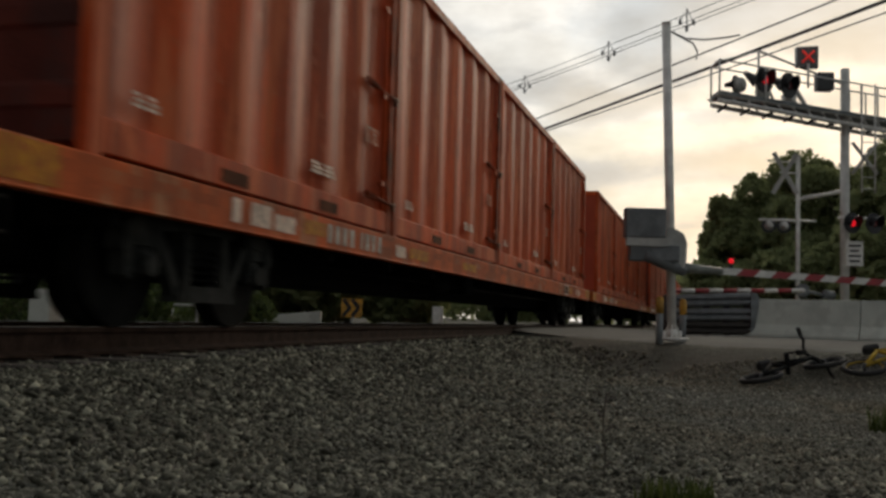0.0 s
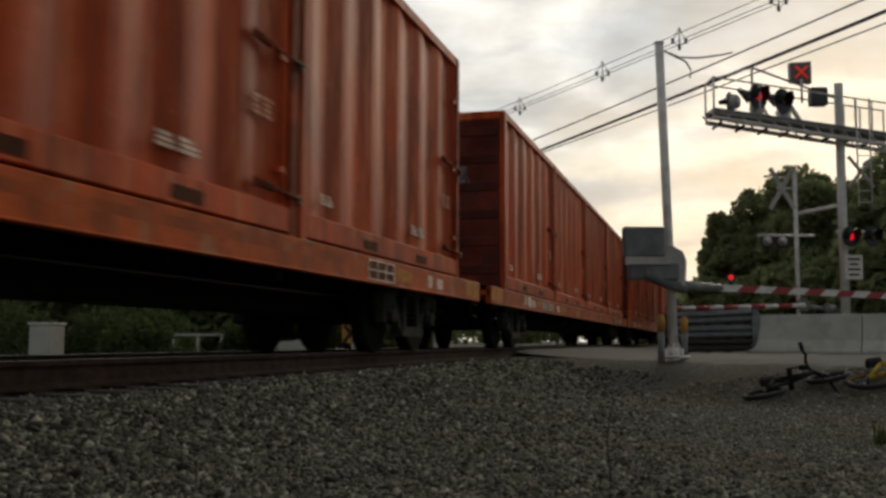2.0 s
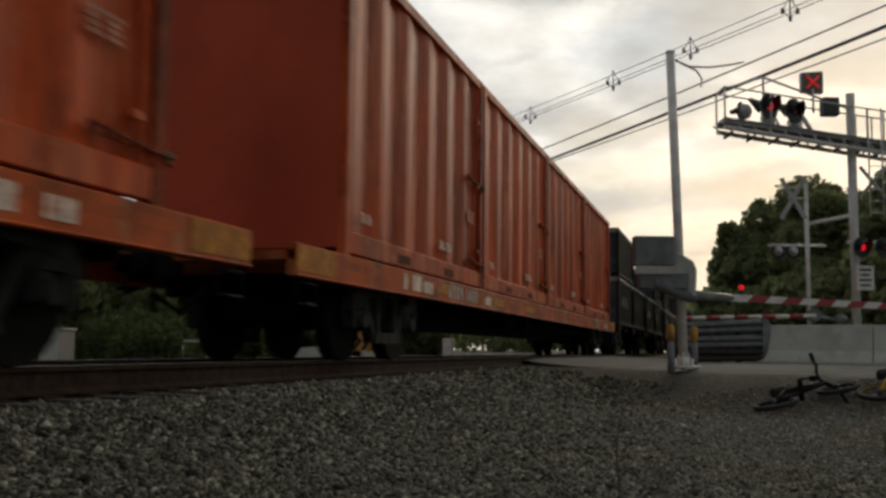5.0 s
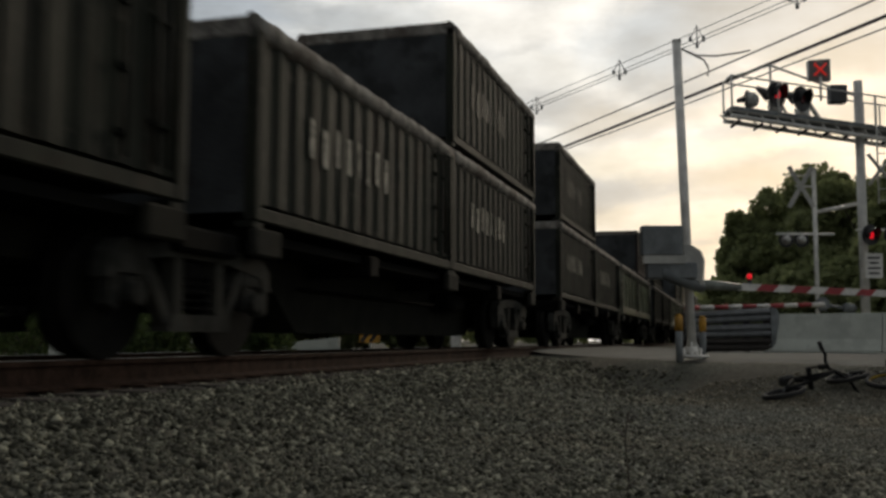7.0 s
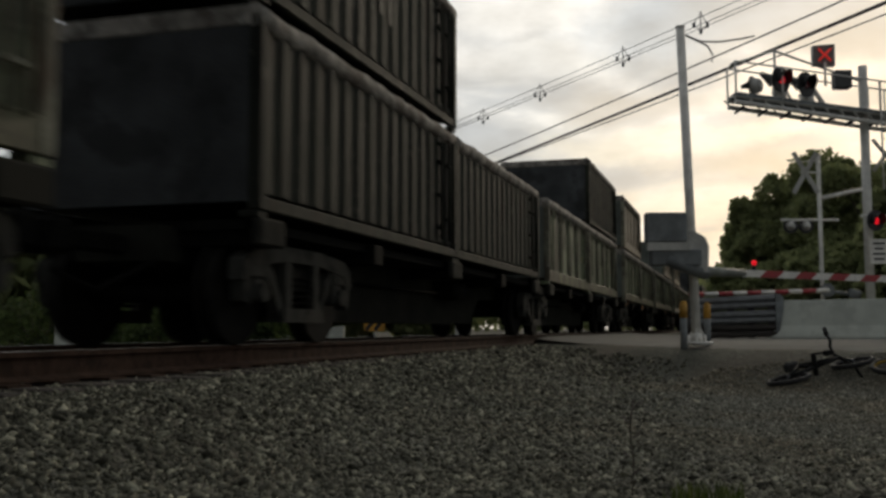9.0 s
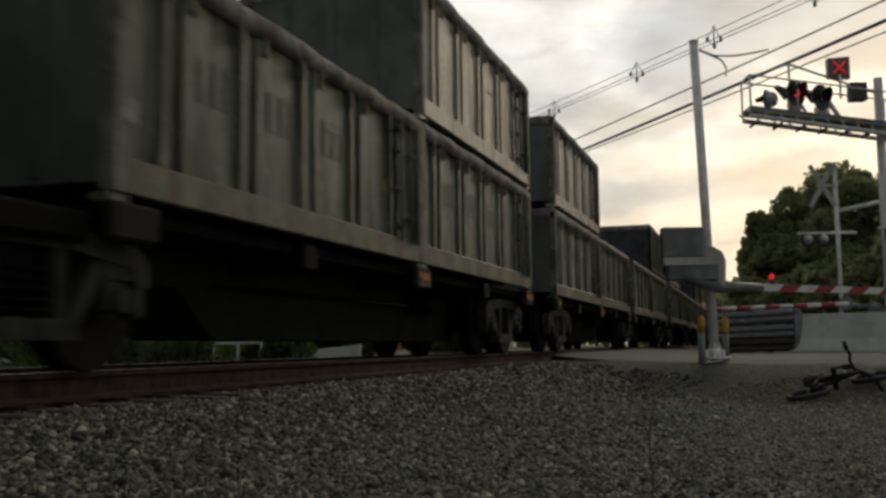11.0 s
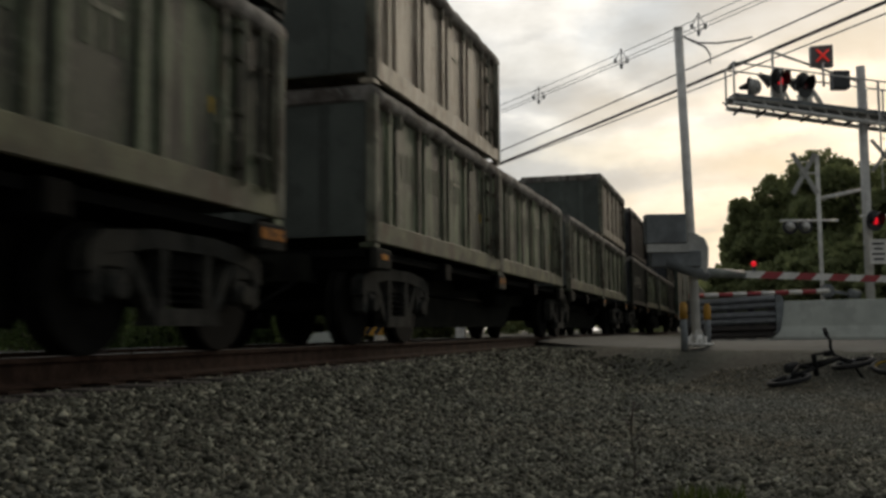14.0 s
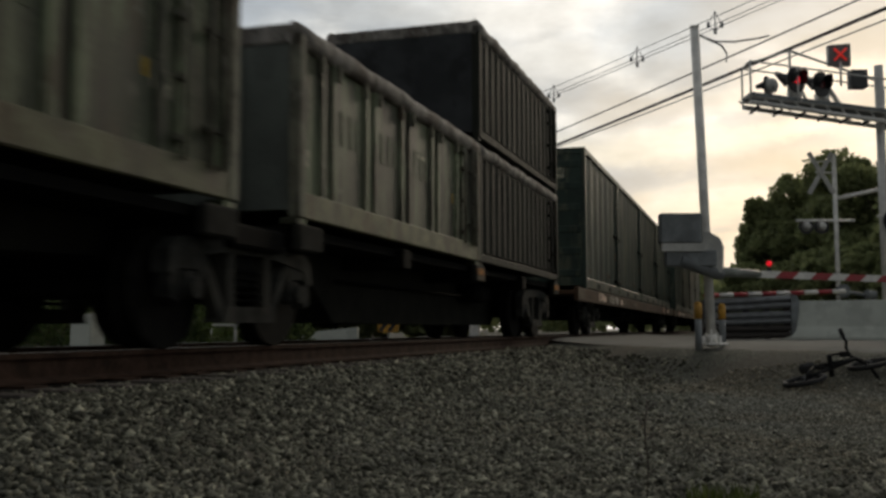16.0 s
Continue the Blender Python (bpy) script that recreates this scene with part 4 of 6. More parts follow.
def truck(parent, y):
    """Three-piece freight truck centred at y."""
    for s in (-1, 1):
        bm = bmesh.new()
        x0 = s * 0.98
        # cast frame: long flat top member, diagonal struts down to the spring seat, columns beside the springs
        prism(bm, [(-1.22, 0.56), (-1.20, 0.74), (-1.05, 0.84), (-0.4, 0.90), (0.4, 0.90), (1.05, 0.84), (1.20, 0.74), (1.22, 0.56), (1.10, 0.56), (1.02, 0.68), (0.4, 0.76), (-0.4, 0.76), (-1.02, 0.68), (-1.10, 0.56)], x0 - 0.075, x0 + 0.075)
        for m in (-1, 1):
            strut = [(m * 0.78, 0.72), (m * 0.68, 0.74), (m * 0.36, 0.29), (m * 0.46, 0.24)]
            prism(bm, strut if m > 0 else strut[::-1], x0 - 0.055, x0 + 0.055)
            jaw = [(m * 0.72, 0.74), (m * 1.19, 0.72), (m * 1.17, 0.38), (m * 1.08, 0.34), (m * 1.06, 0.60), (m * 0.80, 0.60), (m * 0.78, 0.40), (m * 0.74, 0.40)]
            prism(bm, jaw if m > 0 else jaw[::-1], x0 - 0.065, x0 + 0.065)
        prism(bm, [(-0.46, 0.20), (0.46, 0.20), (0.42, 0.33), (-0.42, 0.33)], x0 - 0.09, x0 + 0.09)
        for yy in (-0.31, 0.31):
            box(bm, x0 - 0.07, x0 + 0.07, yy - 0.055, yy + 0.055, 0.31, 0.78)
        for yy in (-0.89, 0.89):
            box(bm, x0 - 0.08, x0 + 0.06, yy - 0.10, yy + 0.10, 0.38, 0.6, 0.03)
            tube(bm, (x0 - s * 0.02, yy, 0.46), (x0 + s * 0.12, yy, 0.46), 0.085, 12)
        bmesh.ops.translate(bm, verts=bm.verts[:], vec=(0, y, 0))
        part("side_frame", bm, CAST, parent, "dusty cast steel truck side frame")
        for k in (-0.16, 0.0, 0.16):
            bm = bmesh.new()
            for j in range(5):
                ring(bm, (x0, y + k, 0.38 + 0.06 * j), 0.055, 0.018, seg=7, sub=3)
            # springs take the shade-darkened colour, so the spring opening reads dark
            part("spring", bm, UNDER, parent)
    bm = bmesh.new()
    box(bm, -1.0, 1.0, y - 0.16, y + 0.16, 0.48, 0.76, 0.03)
    part("bolster", bm, UNDER, parent)
    wheelset(parent, y - 0.89)
    wheelset(parent, y + 0.89)


def coupler(parent, y, d):
    bm = bmesh.new()
    box(bm, -0.09, 0.09, min(y, y + d), max(y, y + d), 0.78, 0.94, 0.02)
    box(bm, -0.16, 0.16, y + d - 0.14, y + d + 0.14, 0.72, 1.0, 0.04)
    tube(bm, (0.35, y, 0.7), (0.2, y + d * 0.6, 0.45), 0.025, 6)
    tube(bm, (0.2, y + d * 0.6, 0.45), (0.05, y + d, 0.6), 0.025, 6)
    part("coupler", bm, UNDER, parent, "knuckle coupler with hanging air hose")


def flatcar(paint, label, patch=PATCH):
    """Long flatcar, deck y -1.25..26.05, cargo from y 0."""
    c = thing("flatcar", label, "flatcar", "railway cars of the train")
    A, B = -1.25, 26.05
    bm = bmesh.new()
    box(bm, -1.25, 1.25, A, B, 0.96, 1.047)
    part("deck", bm, paint, c)
    for s in (-1, 1):
        bm = bmesh.new()
        box(bm, s * 1.20 - 0.05, s * 1.20 + 0.05, A, B, 0.802, 1.116, 0.012)
        box(bm, s * 1.235 - 0.03, s * 1.235 + 0.03, A, B, 0.802, 0.825, 0.008)
        sill = part("side_sill", bm, paint, c, "deep painted side sill")
        for y, w, z0, z1 in ((A + 0.02, 0.95, 0.85, 1.10), (B - 0.97, 0.95, 0.85, 1.10), (3.45, 0.55, 0.91, 1.05), (6.9, 0.85, 0.89, 1.03), (9.7, 0.9, 0.89, 1.01), (21.55, 0.6, 0.89, 1.03)):
            bm = bmesh.new()
            box(bm, s * 1.252 - 0.002, s * 1.252 + 0.002, y, y + w, z0, z1)
            part("reflector_patch", bm, patch, sill, "worn yellow reflective patch" if patch is PATCH else "dusty pale reflective patch")
        if s < 0:
            continue
        y = 4.05
        for k in range(8):
            bm = bmesh.new()
            w = 0.11 if k != 4 else 0.05
            letter_bars(bm, 1.252, y, 0.87, 0.19, (w,), 0.0)
            part("letter", bm, WHITE, sill, "worn white stencilled letter")
            y += w + (0.105 if k != 3 else 0.23)
        for y, w, h in ((1.95, 0.16, 0.2), (2.3, 0.4, 0.2), (2.78, 0.45, 0.15), (6.3, 0.4, 0.14), (22.95, 0.2, 0.17), (23.4, 0.3, 0.15)):
            bm = bmesh.new()
            stencil(bm, 1.252, y, 0.875, w, h)
            part("stencil_block", bm, STENCIL, sill, "worn white stencilled block")
        bm = bmesh.new()
        box(bm, 1.252, 1.255, 20.5, 21.45, 0.84, 1.08)
        panel = part("data_panel", bm, ORANGE_DARK, sill)
        bm = bmesh.new()
        for k in range(4):
            box(bm, 1.256, 1.259, 20.5 + 0.307 * k, 20.53 + 0.307 * k, 0.84, 1.08)
        for z in (0.84, 0.95, 1.06):
            box(bm, 1.256, 1.259, 20.5, 21.45, z, z + 0.018)
        part("panel_frame", bm, STENCIL, panel)
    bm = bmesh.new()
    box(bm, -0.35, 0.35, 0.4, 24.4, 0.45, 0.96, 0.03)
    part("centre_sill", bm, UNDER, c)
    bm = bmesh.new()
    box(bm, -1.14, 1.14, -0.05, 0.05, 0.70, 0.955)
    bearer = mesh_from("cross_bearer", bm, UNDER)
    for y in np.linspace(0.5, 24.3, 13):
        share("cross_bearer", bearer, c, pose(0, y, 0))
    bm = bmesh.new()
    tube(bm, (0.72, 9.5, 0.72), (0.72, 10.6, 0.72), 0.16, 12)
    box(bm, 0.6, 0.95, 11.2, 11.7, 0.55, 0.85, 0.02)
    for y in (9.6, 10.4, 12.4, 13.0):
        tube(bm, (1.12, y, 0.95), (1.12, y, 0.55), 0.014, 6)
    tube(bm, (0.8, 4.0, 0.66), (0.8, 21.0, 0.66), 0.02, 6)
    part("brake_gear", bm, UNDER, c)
    for y in (1.95, 22.85):
        truck(c, y)
    for y, d in ((A, -0.4), (B, 0.4)):
        coupler(c, y, d)
        bm = bmesh.new()
        for z in (0.55, 0.75):
            tube(bm, (1.22, y + (0.1 if d < 0 else -0.1), z), (1.22, y + (0.55 if d < 0 else -0.55), z), 0.015, 6)
        for k in (0.1, 0.55):
            yy = y + (k if d < 0 else -k)
            tube(bm, (1.22, yy, 0.5), (1.22, yy, 0.8), 0.015, 6)
        part("side_ladder", bm, UNDER, c)
    return c


def spine_car(label, plates=True):
    """Two-unit articulated car, units y 0..12.2 and 13.3..25.5 on three trucks."""
    c = thing("spine_car", label, "railway car", "railway cars of the train")
    for y0 in (0.0, 13.3):
        bm = bmesh.new()
        e = [(y0 - 0.2, 0.72), (y0 - 0.2, 1.02), (y0 + 12.4, 1.02), (y0 + 12.4, 0.72), (y0 + 10.4, 0.66), (y0 + 9.8, 0.22), (y0 + 2.6, 0.22), (y0 + 2.0, 0.66)]
        prism(bm, e, -0.42, 0.42)
        part("spine", bm, BELLY, c, "deep dusty centre spine")
        for k, y in enumerate((0.25, 3.0, 6.1, 9.2, 11.95)):
            bm = bmesh.new()
            box(bm, -1.2, 1.2, y0 + y - 0.14, y0 + y + 0.14, 0.84, 1.078, 0.02)
            arm = part("cross_arm", bm, UNDER, c)
            if k in (0, 2, 4):
                for s in (-1, 1):
                    bm = bmesh.new()
                    box(bm, s * 1.2 - 0.04, s * 1.2 + 0.05, y0 + y - 0.25, y0 + y + 0.25, 0.84, 1.082, 0.02)
                    part("arm_cap", bm, ARM, arm)
                    w, h = ((0.10, 0.03), (0, 0), (0.2, 0.05), (0, 0), (0.22, 0.05))[k]
                    if not plates or (k == 0 and y0 > 0) or (k == 4 and y0 == 0):
                        continue
                    bm = bmesh.new()
                    box(bm, s * 1.253 - 0.002, s * 1.253 + 0.003, y0 + y - w, y0 + y + w, 0.985 - h, 0.985 + h)
                    part("arm_sign", bm, PATCH if k == 0 else AMBER, arm, "worn yellow reflector plate" if k == 0 else "amber reflector plate")
                    if k == 2:
                        bm = bmesh.new()
                        box(bm, s * 1.253 - 0.002, s * 1.253 + 0.002, y0 + y - 0.2, y0 + y + 0.2, 0.86, 0.925)
                        part("sign_foot", bm, DUSTY, arm, "dusty grey plate under the reflector")
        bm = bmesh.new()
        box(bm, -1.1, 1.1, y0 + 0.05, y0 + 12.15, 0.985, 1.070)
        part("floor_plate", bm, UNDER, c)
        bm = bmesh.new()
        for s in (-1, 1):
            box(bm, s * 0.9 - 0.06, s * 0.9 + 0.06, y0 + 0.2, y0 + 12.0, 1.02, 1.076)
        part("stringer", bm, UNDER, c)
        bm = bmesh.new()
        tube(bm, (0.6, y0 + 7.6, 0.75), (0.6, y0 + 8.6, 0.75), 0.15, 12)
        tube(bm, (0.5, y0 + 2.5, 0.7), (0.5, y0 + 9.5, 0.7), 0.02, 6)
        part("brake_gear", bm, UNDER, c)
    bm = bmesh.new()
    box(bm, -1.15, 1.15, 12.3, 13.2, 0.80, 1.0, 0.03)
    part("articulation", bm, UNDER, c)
    for y in (1.3, 12.75, 24.2):
        truck(c, y)
    coupler(c, -0.2, -0.9)
    coupler(c, 25.7, 0.9)
    return c


MOVERS = []   # (thing, distance along the train, height above the rail)


def place(ob, s, z):
    ob.matrix_basis = pose(TRACK_X, s, z)
    MOVERS.append((ob, s, z))
    return ob


def build_train():
    oc = tall_container(ORANGE, "tall_container", "tall orange corrugated steel waste container on a flatcar", "orange containers on the flatcars", end=END_OXIDE)
    oc_red = tall_container(ORANGE, "tall_container", "tall orange waste container with a smooth red end", "orange containers on the flatcars", end=END_RED, ribs=False)
    of = flatcar(ORANGE_SILL, "orange flatcar carrying four tall containers")
    gc = tall_container(GREEN, "tall_container", "tall dark green corrugated container on a flatcar", "green containers on the flatcars", UNDER)
    gf = flatcar(GREEN_SILL, "rust-brown flatcar carrying dark green containers", DUSTY)
    grey = half_container(GREY, TOP_RAIL, GREY_RAIL, "half_height_container", "grey-green half-height container with paired ribs", "half-height containers", True)
    pale = half_container(PALE, TOP_RAIL, PALE, "half_height_container", "pale tan half-height container stacked on another", "half-height containers", True, None, 1.86)
    black = half_container(BLACK, TOP_RAIL, BLACK, "half_height_container", "sooty black corrugated half-height container", "half-height containers", False)
    faint = half_container(BLACK, TOP_RAIL, BLACK, "half_height_container", "sooty black corrugated container with nearly worn-off lettering", "half-height containers", False, GHOST)
    lettered = half_container(BLACK, TOP_RAIL, BLACK, "half_height_container", "sooty black corrugated container with white block lettering", "half-height containers", False, FADED)
    maroon = half_container(MAROON, TOP_RAIL, MAROON, "half_height_container", "dark maroon corrugated container stacked on another", "half-height containers", False)
    sc = spine_car("dark articulated spine car carrying half-height containers")
    sc_bare = spine_car("grimy articulated spine car carrying black half-height containers", False)
    used = set()

    def put(proto, s, z):
        ob = proto if proto not in used else copy_thing(proto, pose(0, 0, 0))
        used.add(proto)
        place(ob, s, z)

    for k in range(-1, 5):
        end = 30.2 + 28.2 * k
        put(of, end - 24.8, 0)
        for i in range(4):
            put(oc_red if k in (1, 4) else oc, end - 24.8 + 6.2 * i, 1.10)
    kinds = {"g": grey, "p": pale, "b": black, "e": lettered, "f": faint, "m": maroon}
    consist = ((171.6, "eb", "f", "e", "ef"), (200.2, "ef", "e", "g", "gm"), (228.3, "bf", "b", "g", "gb"), (256.2, "gp", "g", "g", "gp"),
               (284.0, "gp", "g", "g", "gb"), (311.8, "gp", "g", "g", "gb"), (339.6, "gp", "g", "g", "gp"), (367.4, "em", "g", "g", "bb"))
    for end, s1, l1, l2, s2 in consist:
        a = end - 25.5
        put(sc_bare if end < 250 else sc, a, 0)
        for off, load in ((0, s1), (6.1, l1), (13.3, l2), (19.4, s2)):
            for lev, k in enumerate(load):
                put(kinds[k], a + off, 1.14 + 1.86 * lev)
    for k in range(2):
        a = 371.0 + 28.2 * k
        put(gf, a, 0)
        for i in range(4):
            put(gc, a + 6.2 * i, 1.10)


build_train()

# ---------------------------------------------------------------- crossing signals


def flasher(parent, p, lit, face=(0.1, -1, 0), r=0.2):
    """Round black target with hood and red lens."""
    p, n = Vector(p), Vector(face).normalized()
    bm = bmesh.new()
    tube(bm, p + n * 0.02, p - n * 0.015, r * 1.55, 24)
    tube(bm, p - n * 0.015, p - n * 0.2, r * 0.95, 16, r * 0.55)
    up = Vector((0, 0, 1)); rt = n.cross(up).normalized()
    for rr, flip in ((r, 1), (r * 0.93, -1)):
        lo, hi = [], []
        for i in range(15):
            w = radians(-25) + radians(230) * i / 14
            q = p + rt * math.cos(w) * rr + up * math.sin(w) * rr
            lo.append(bm.verts.new(q)); hi.append(bm.verts.new(q + n * (0.30 - 0.16 * abs(i - 7) / 7)))
        for i in range(14):
            bm.faces.new((lo[i], lo[i + 1], hi[i + 1], hi[i])).smooth = True
    t = part("target", bm, BLACKP, parent, "round black signal target with hood")
    bm = bmesh.new()
    tube(bm, p + n * 0.025, p + n * 0.045, r * 0.56, 20, r * 0.42)
    part("lens", bm, LAMP_ON if lit else LENS, t, "glowing red lens" if lit else "dark red lens")


def pole(bm, p0, p1, r, seg=14):
    tube(bm, p0, p1, r, seg)


def build_gate_mast():
    g = thing("crossing_gate", "galvanised crossing gate mast with lowered striped arm", "crossing gate")
    b, t = ar(15, 3.6, -0.12), ar(15, 3.45, 4.73)
    bm = bmesh.new()
    pole(bm, b, t, 0.068)
    tube(bm, t, t + Vector((0, 0, 0.03)), 0.074, 14)
    part("mast", bm, GALV, g, "slightly leaning galvanised steel mast")
    bm = bmesh.new()
    for i in range(4):
        w = math.pi / 4 + i * math.pi / 2
        q = b + Vector((math.cos(w) * 0.17, math.sin(w) * 0.17, 0))
        tube(bm, q, q + Vector((0, 0, 0.16)), 0.02, 6)
    tube(bm, b + Vector((0, 0, 0.02)), b + Vector((0, 0, 0.06)), 0.24, 8)
    tube(bm, b + Vector((0, 0, 0.06)), b + Vector((0, 0, 0.18)), 0.092, 12, 0.075)
    for i in range(4):
        w = i * math.pi / 2
        d = Vector((math.cos(w), math.sin(w), 0)); k = Vector((-d.y, d.x, 0)) * 0.012
        a = [bm.verts.new(b + d * u + Vector((0, 0, v)) + k) for u, v in ((0.06, 0.06), (0.15, 0.06), (0.06, 0.27))]
        e = [bm.verts.new(b + d * u + Vector((0, 0, v)) - k) for u, v in ((0.06, 0.06), (0.15, 0.06), (0.06, 0.27))]
        bm.faces.new(a); bm.faces.new(e[::-1])
        for j in range(3):
            bm.faces.new((a[j], a[(j + 1) % 3], e[(j + 1) % 3], e[j]))
    part("base", bm, GALV, g, "bolted base casting")
    # wires curling off the mast top
    bm = bmesh.new()
    top = ar(15, 3.52, 4.62)
    polytube(bm, [top, ar(15, 3.75, 4.52), ar(15, 4.05, 4.51), ar(15, 4.4, 4.56), ar(15, 4.58, 4.6)], 0.014, 6)
    polytube(bm, [top, ar(15, 3.7, 4.53), ar(15, 3.86, 4.45), ar(15, 3.93, 4.33), ar(15, 3.92, 4.2)], 0.014, 6)
    part("cable", bm, WIRE, g, "loose cable ends")
    # gate mechanism housing and counterweight
    bm = bmesh.new()
    c = ar(15, 3.68, 1.28)
    outline = [(-0.15, -0.3), (0.11, -0.3), (0.13, 0.1), (0.09, 0.22), (-0.05, 0.3), (-0.15, 0.3)]
    a = [bm.verts.new(c + Vector((u * 0.962 + 0.06 * -0.27, u * 0.27 - 0.16, v))) for u, v in outline]
    e = [bm.verts.new(c + Vector((u * 0.962, u * 0.27 + 0.2, v))) for u, v in outline]
    bm.faces.new(a); bm.faces.new(e[::-1])
    for i in range(len(outline)):
        bm.faces.new((a[i], a[(i + 1) % 6], e[(i + 1) % 6], e[i]))
    part("mechanism", bm, MIDGREY, g, "grey gate mechanism housing")
    bm = bmesh.new()
    for r0, r1, z0, z1, d in ((2.80, 3.40, 1.40, 1.84, 0.0), (2.88, 3.62, 1.06, 1.30, 0.05)):
        p = [ar(14.6 + d + k, r, z) for k in (0, 0.22) for r in (r0, r1) for z in (z0, z1)]
        vs = [bm.verts.new(q) for q in p]
        for f in ((0, 1, 3, 2), (4, 6, 7, 5), (0, 4, 5, 1), (2, 3, 7, 6), (0, 2, 6, 4), (1, 5, 7, 3)):
            bm.faces.new([vs[i] for i in f])
    bmesh.ops.bevel(bm, geom=bm.edges[:], offset=0.015, segments=1, affect="EDGES")
    part("counterweight", bm, CWT, g, "dark grey counterweight plates")
    bm = bmesh.new()
    p = [ar(14.62 + k, r, z) for k in (0, 0.1) for r in (2.82, 3.44) for z in (1.28, 1.41)]
    vs = [bm.verts.new(q) for q in p]
    for f in ((0, 1, 3, 2), (4, 6, 7, 5), (0, 4, 5, 1), (2, 3, 7, 6), (0, 2, 6, 4), (1, 5, 7, 3)):
        bm.faces.new([vs[i] for i in f])
    part("label_plate", bm, MIDGREY, g, "pale grey label plate")
    bm = bmesh.new()
    polytube(bm, [ar(14.7, 3.1, 1.15), ar(14.75, 3.45, 1.02), ar(15, 3.75, 0.95)], 0.09, 8)
    part("support_arm", bm, CWT, g)
    # striped arm
    n, A, B = 22, ar(14.9, 3.47, 0.99), ar(18.66, 10.67, 0.93)
    bm = bmesh.new()
    tube(bm, ar(14.98, 3.6, 1.0), A.lerp(B, 3.0 / n), 0.085, 8, 0.055)
    part("arm_sleeve", bm, SLEEVE, g, "dull grey-green arm sleeve")
    for i in range(n):
        p, q = A.lerp(B, i / n), A.lerp(B, (i + 1) / n)
        if i < 3:
            continue
        bm = bmesh.new()
        d = (q - p).normalized()
        side = Vector((-d.y, d.x, 0)) * 0.02
        sl = 0.07 if i > 0 else 0
        vs = [bm.verts.new(v) for v in (p - side + d * sl + Vector((0, 0, 0.055)), q - side + d * sl + Vector((0, 0, 0.055)), q - side - d * sl - Vector((0, 0, 0.055)), p - side - d * sl - Vector((0, 0, 0.055)),
                                        p + side + d * sl + Vector((0, 0, 0.055)), q + side + d * sl + Vector((0, 0, 0.055)), q + side - d * sl - Vector((0, 0, 0.055)), p + side - d * sl - Vector((0, 0, 0.055)))]
        for f in ((0, 3, 2, 1), (4, 5, 6, 7), (0, 1, 5, 4), (3, 7, 6, 2), (0, 4, 7, 3), (1, 2, 6, 5)):
            bm.faces.new([vs[k] for k in f])
        part("arm_stripe", bm, (RED, CREAM)[i % 2], g)
    p = A.lerp(B, 3.55 / n) + Vector((0, 0, 0.17))
    bm = bmesh.new()
    tube(bm, p - Vector((0, 0, 0.12)), p - Vector((0, 0, 0.05)), 0.03, 8)
    part("lamp_bracket", bm, BLACKP, g)
    bm = bmesh.new()
    bmesh.ops.create_uvsphere(bm, u_segments=12, v_segments=8, radius=0.042, matrix=Matrix.Translation(p))
    part("arm_lamp", bm, LAMP_ON, g, "glowing red arm lamp")


def build_bollards():
    for r, a in ((3.27, 14.4), (3.86, 15.4)):
        t = thing("bollard", "dark steel bollard with yellow top beside the gate mast", "bollard", "bollards at the gate mast")
        p = ar(a, r, -0.16)
        bm = bmesh.new()
        tube(bm, p, p + Vector((0, 0, 0.45)), 0.05, 14)
        part("post", bm, CWT, t)
        bm = bmesh.new()
        tube(bm, p + Vector((0, 0, 0.45)), p + Vector((0, 0, 0.66)), 0.056, 14)
        tube(bm, p + Vector((0, 0, 0.66)), p + Vector((0, 0, 0.69)), 0.056, 14, 0.03)
        part("cap", bm, YELLOW, t, "yellow cap band")


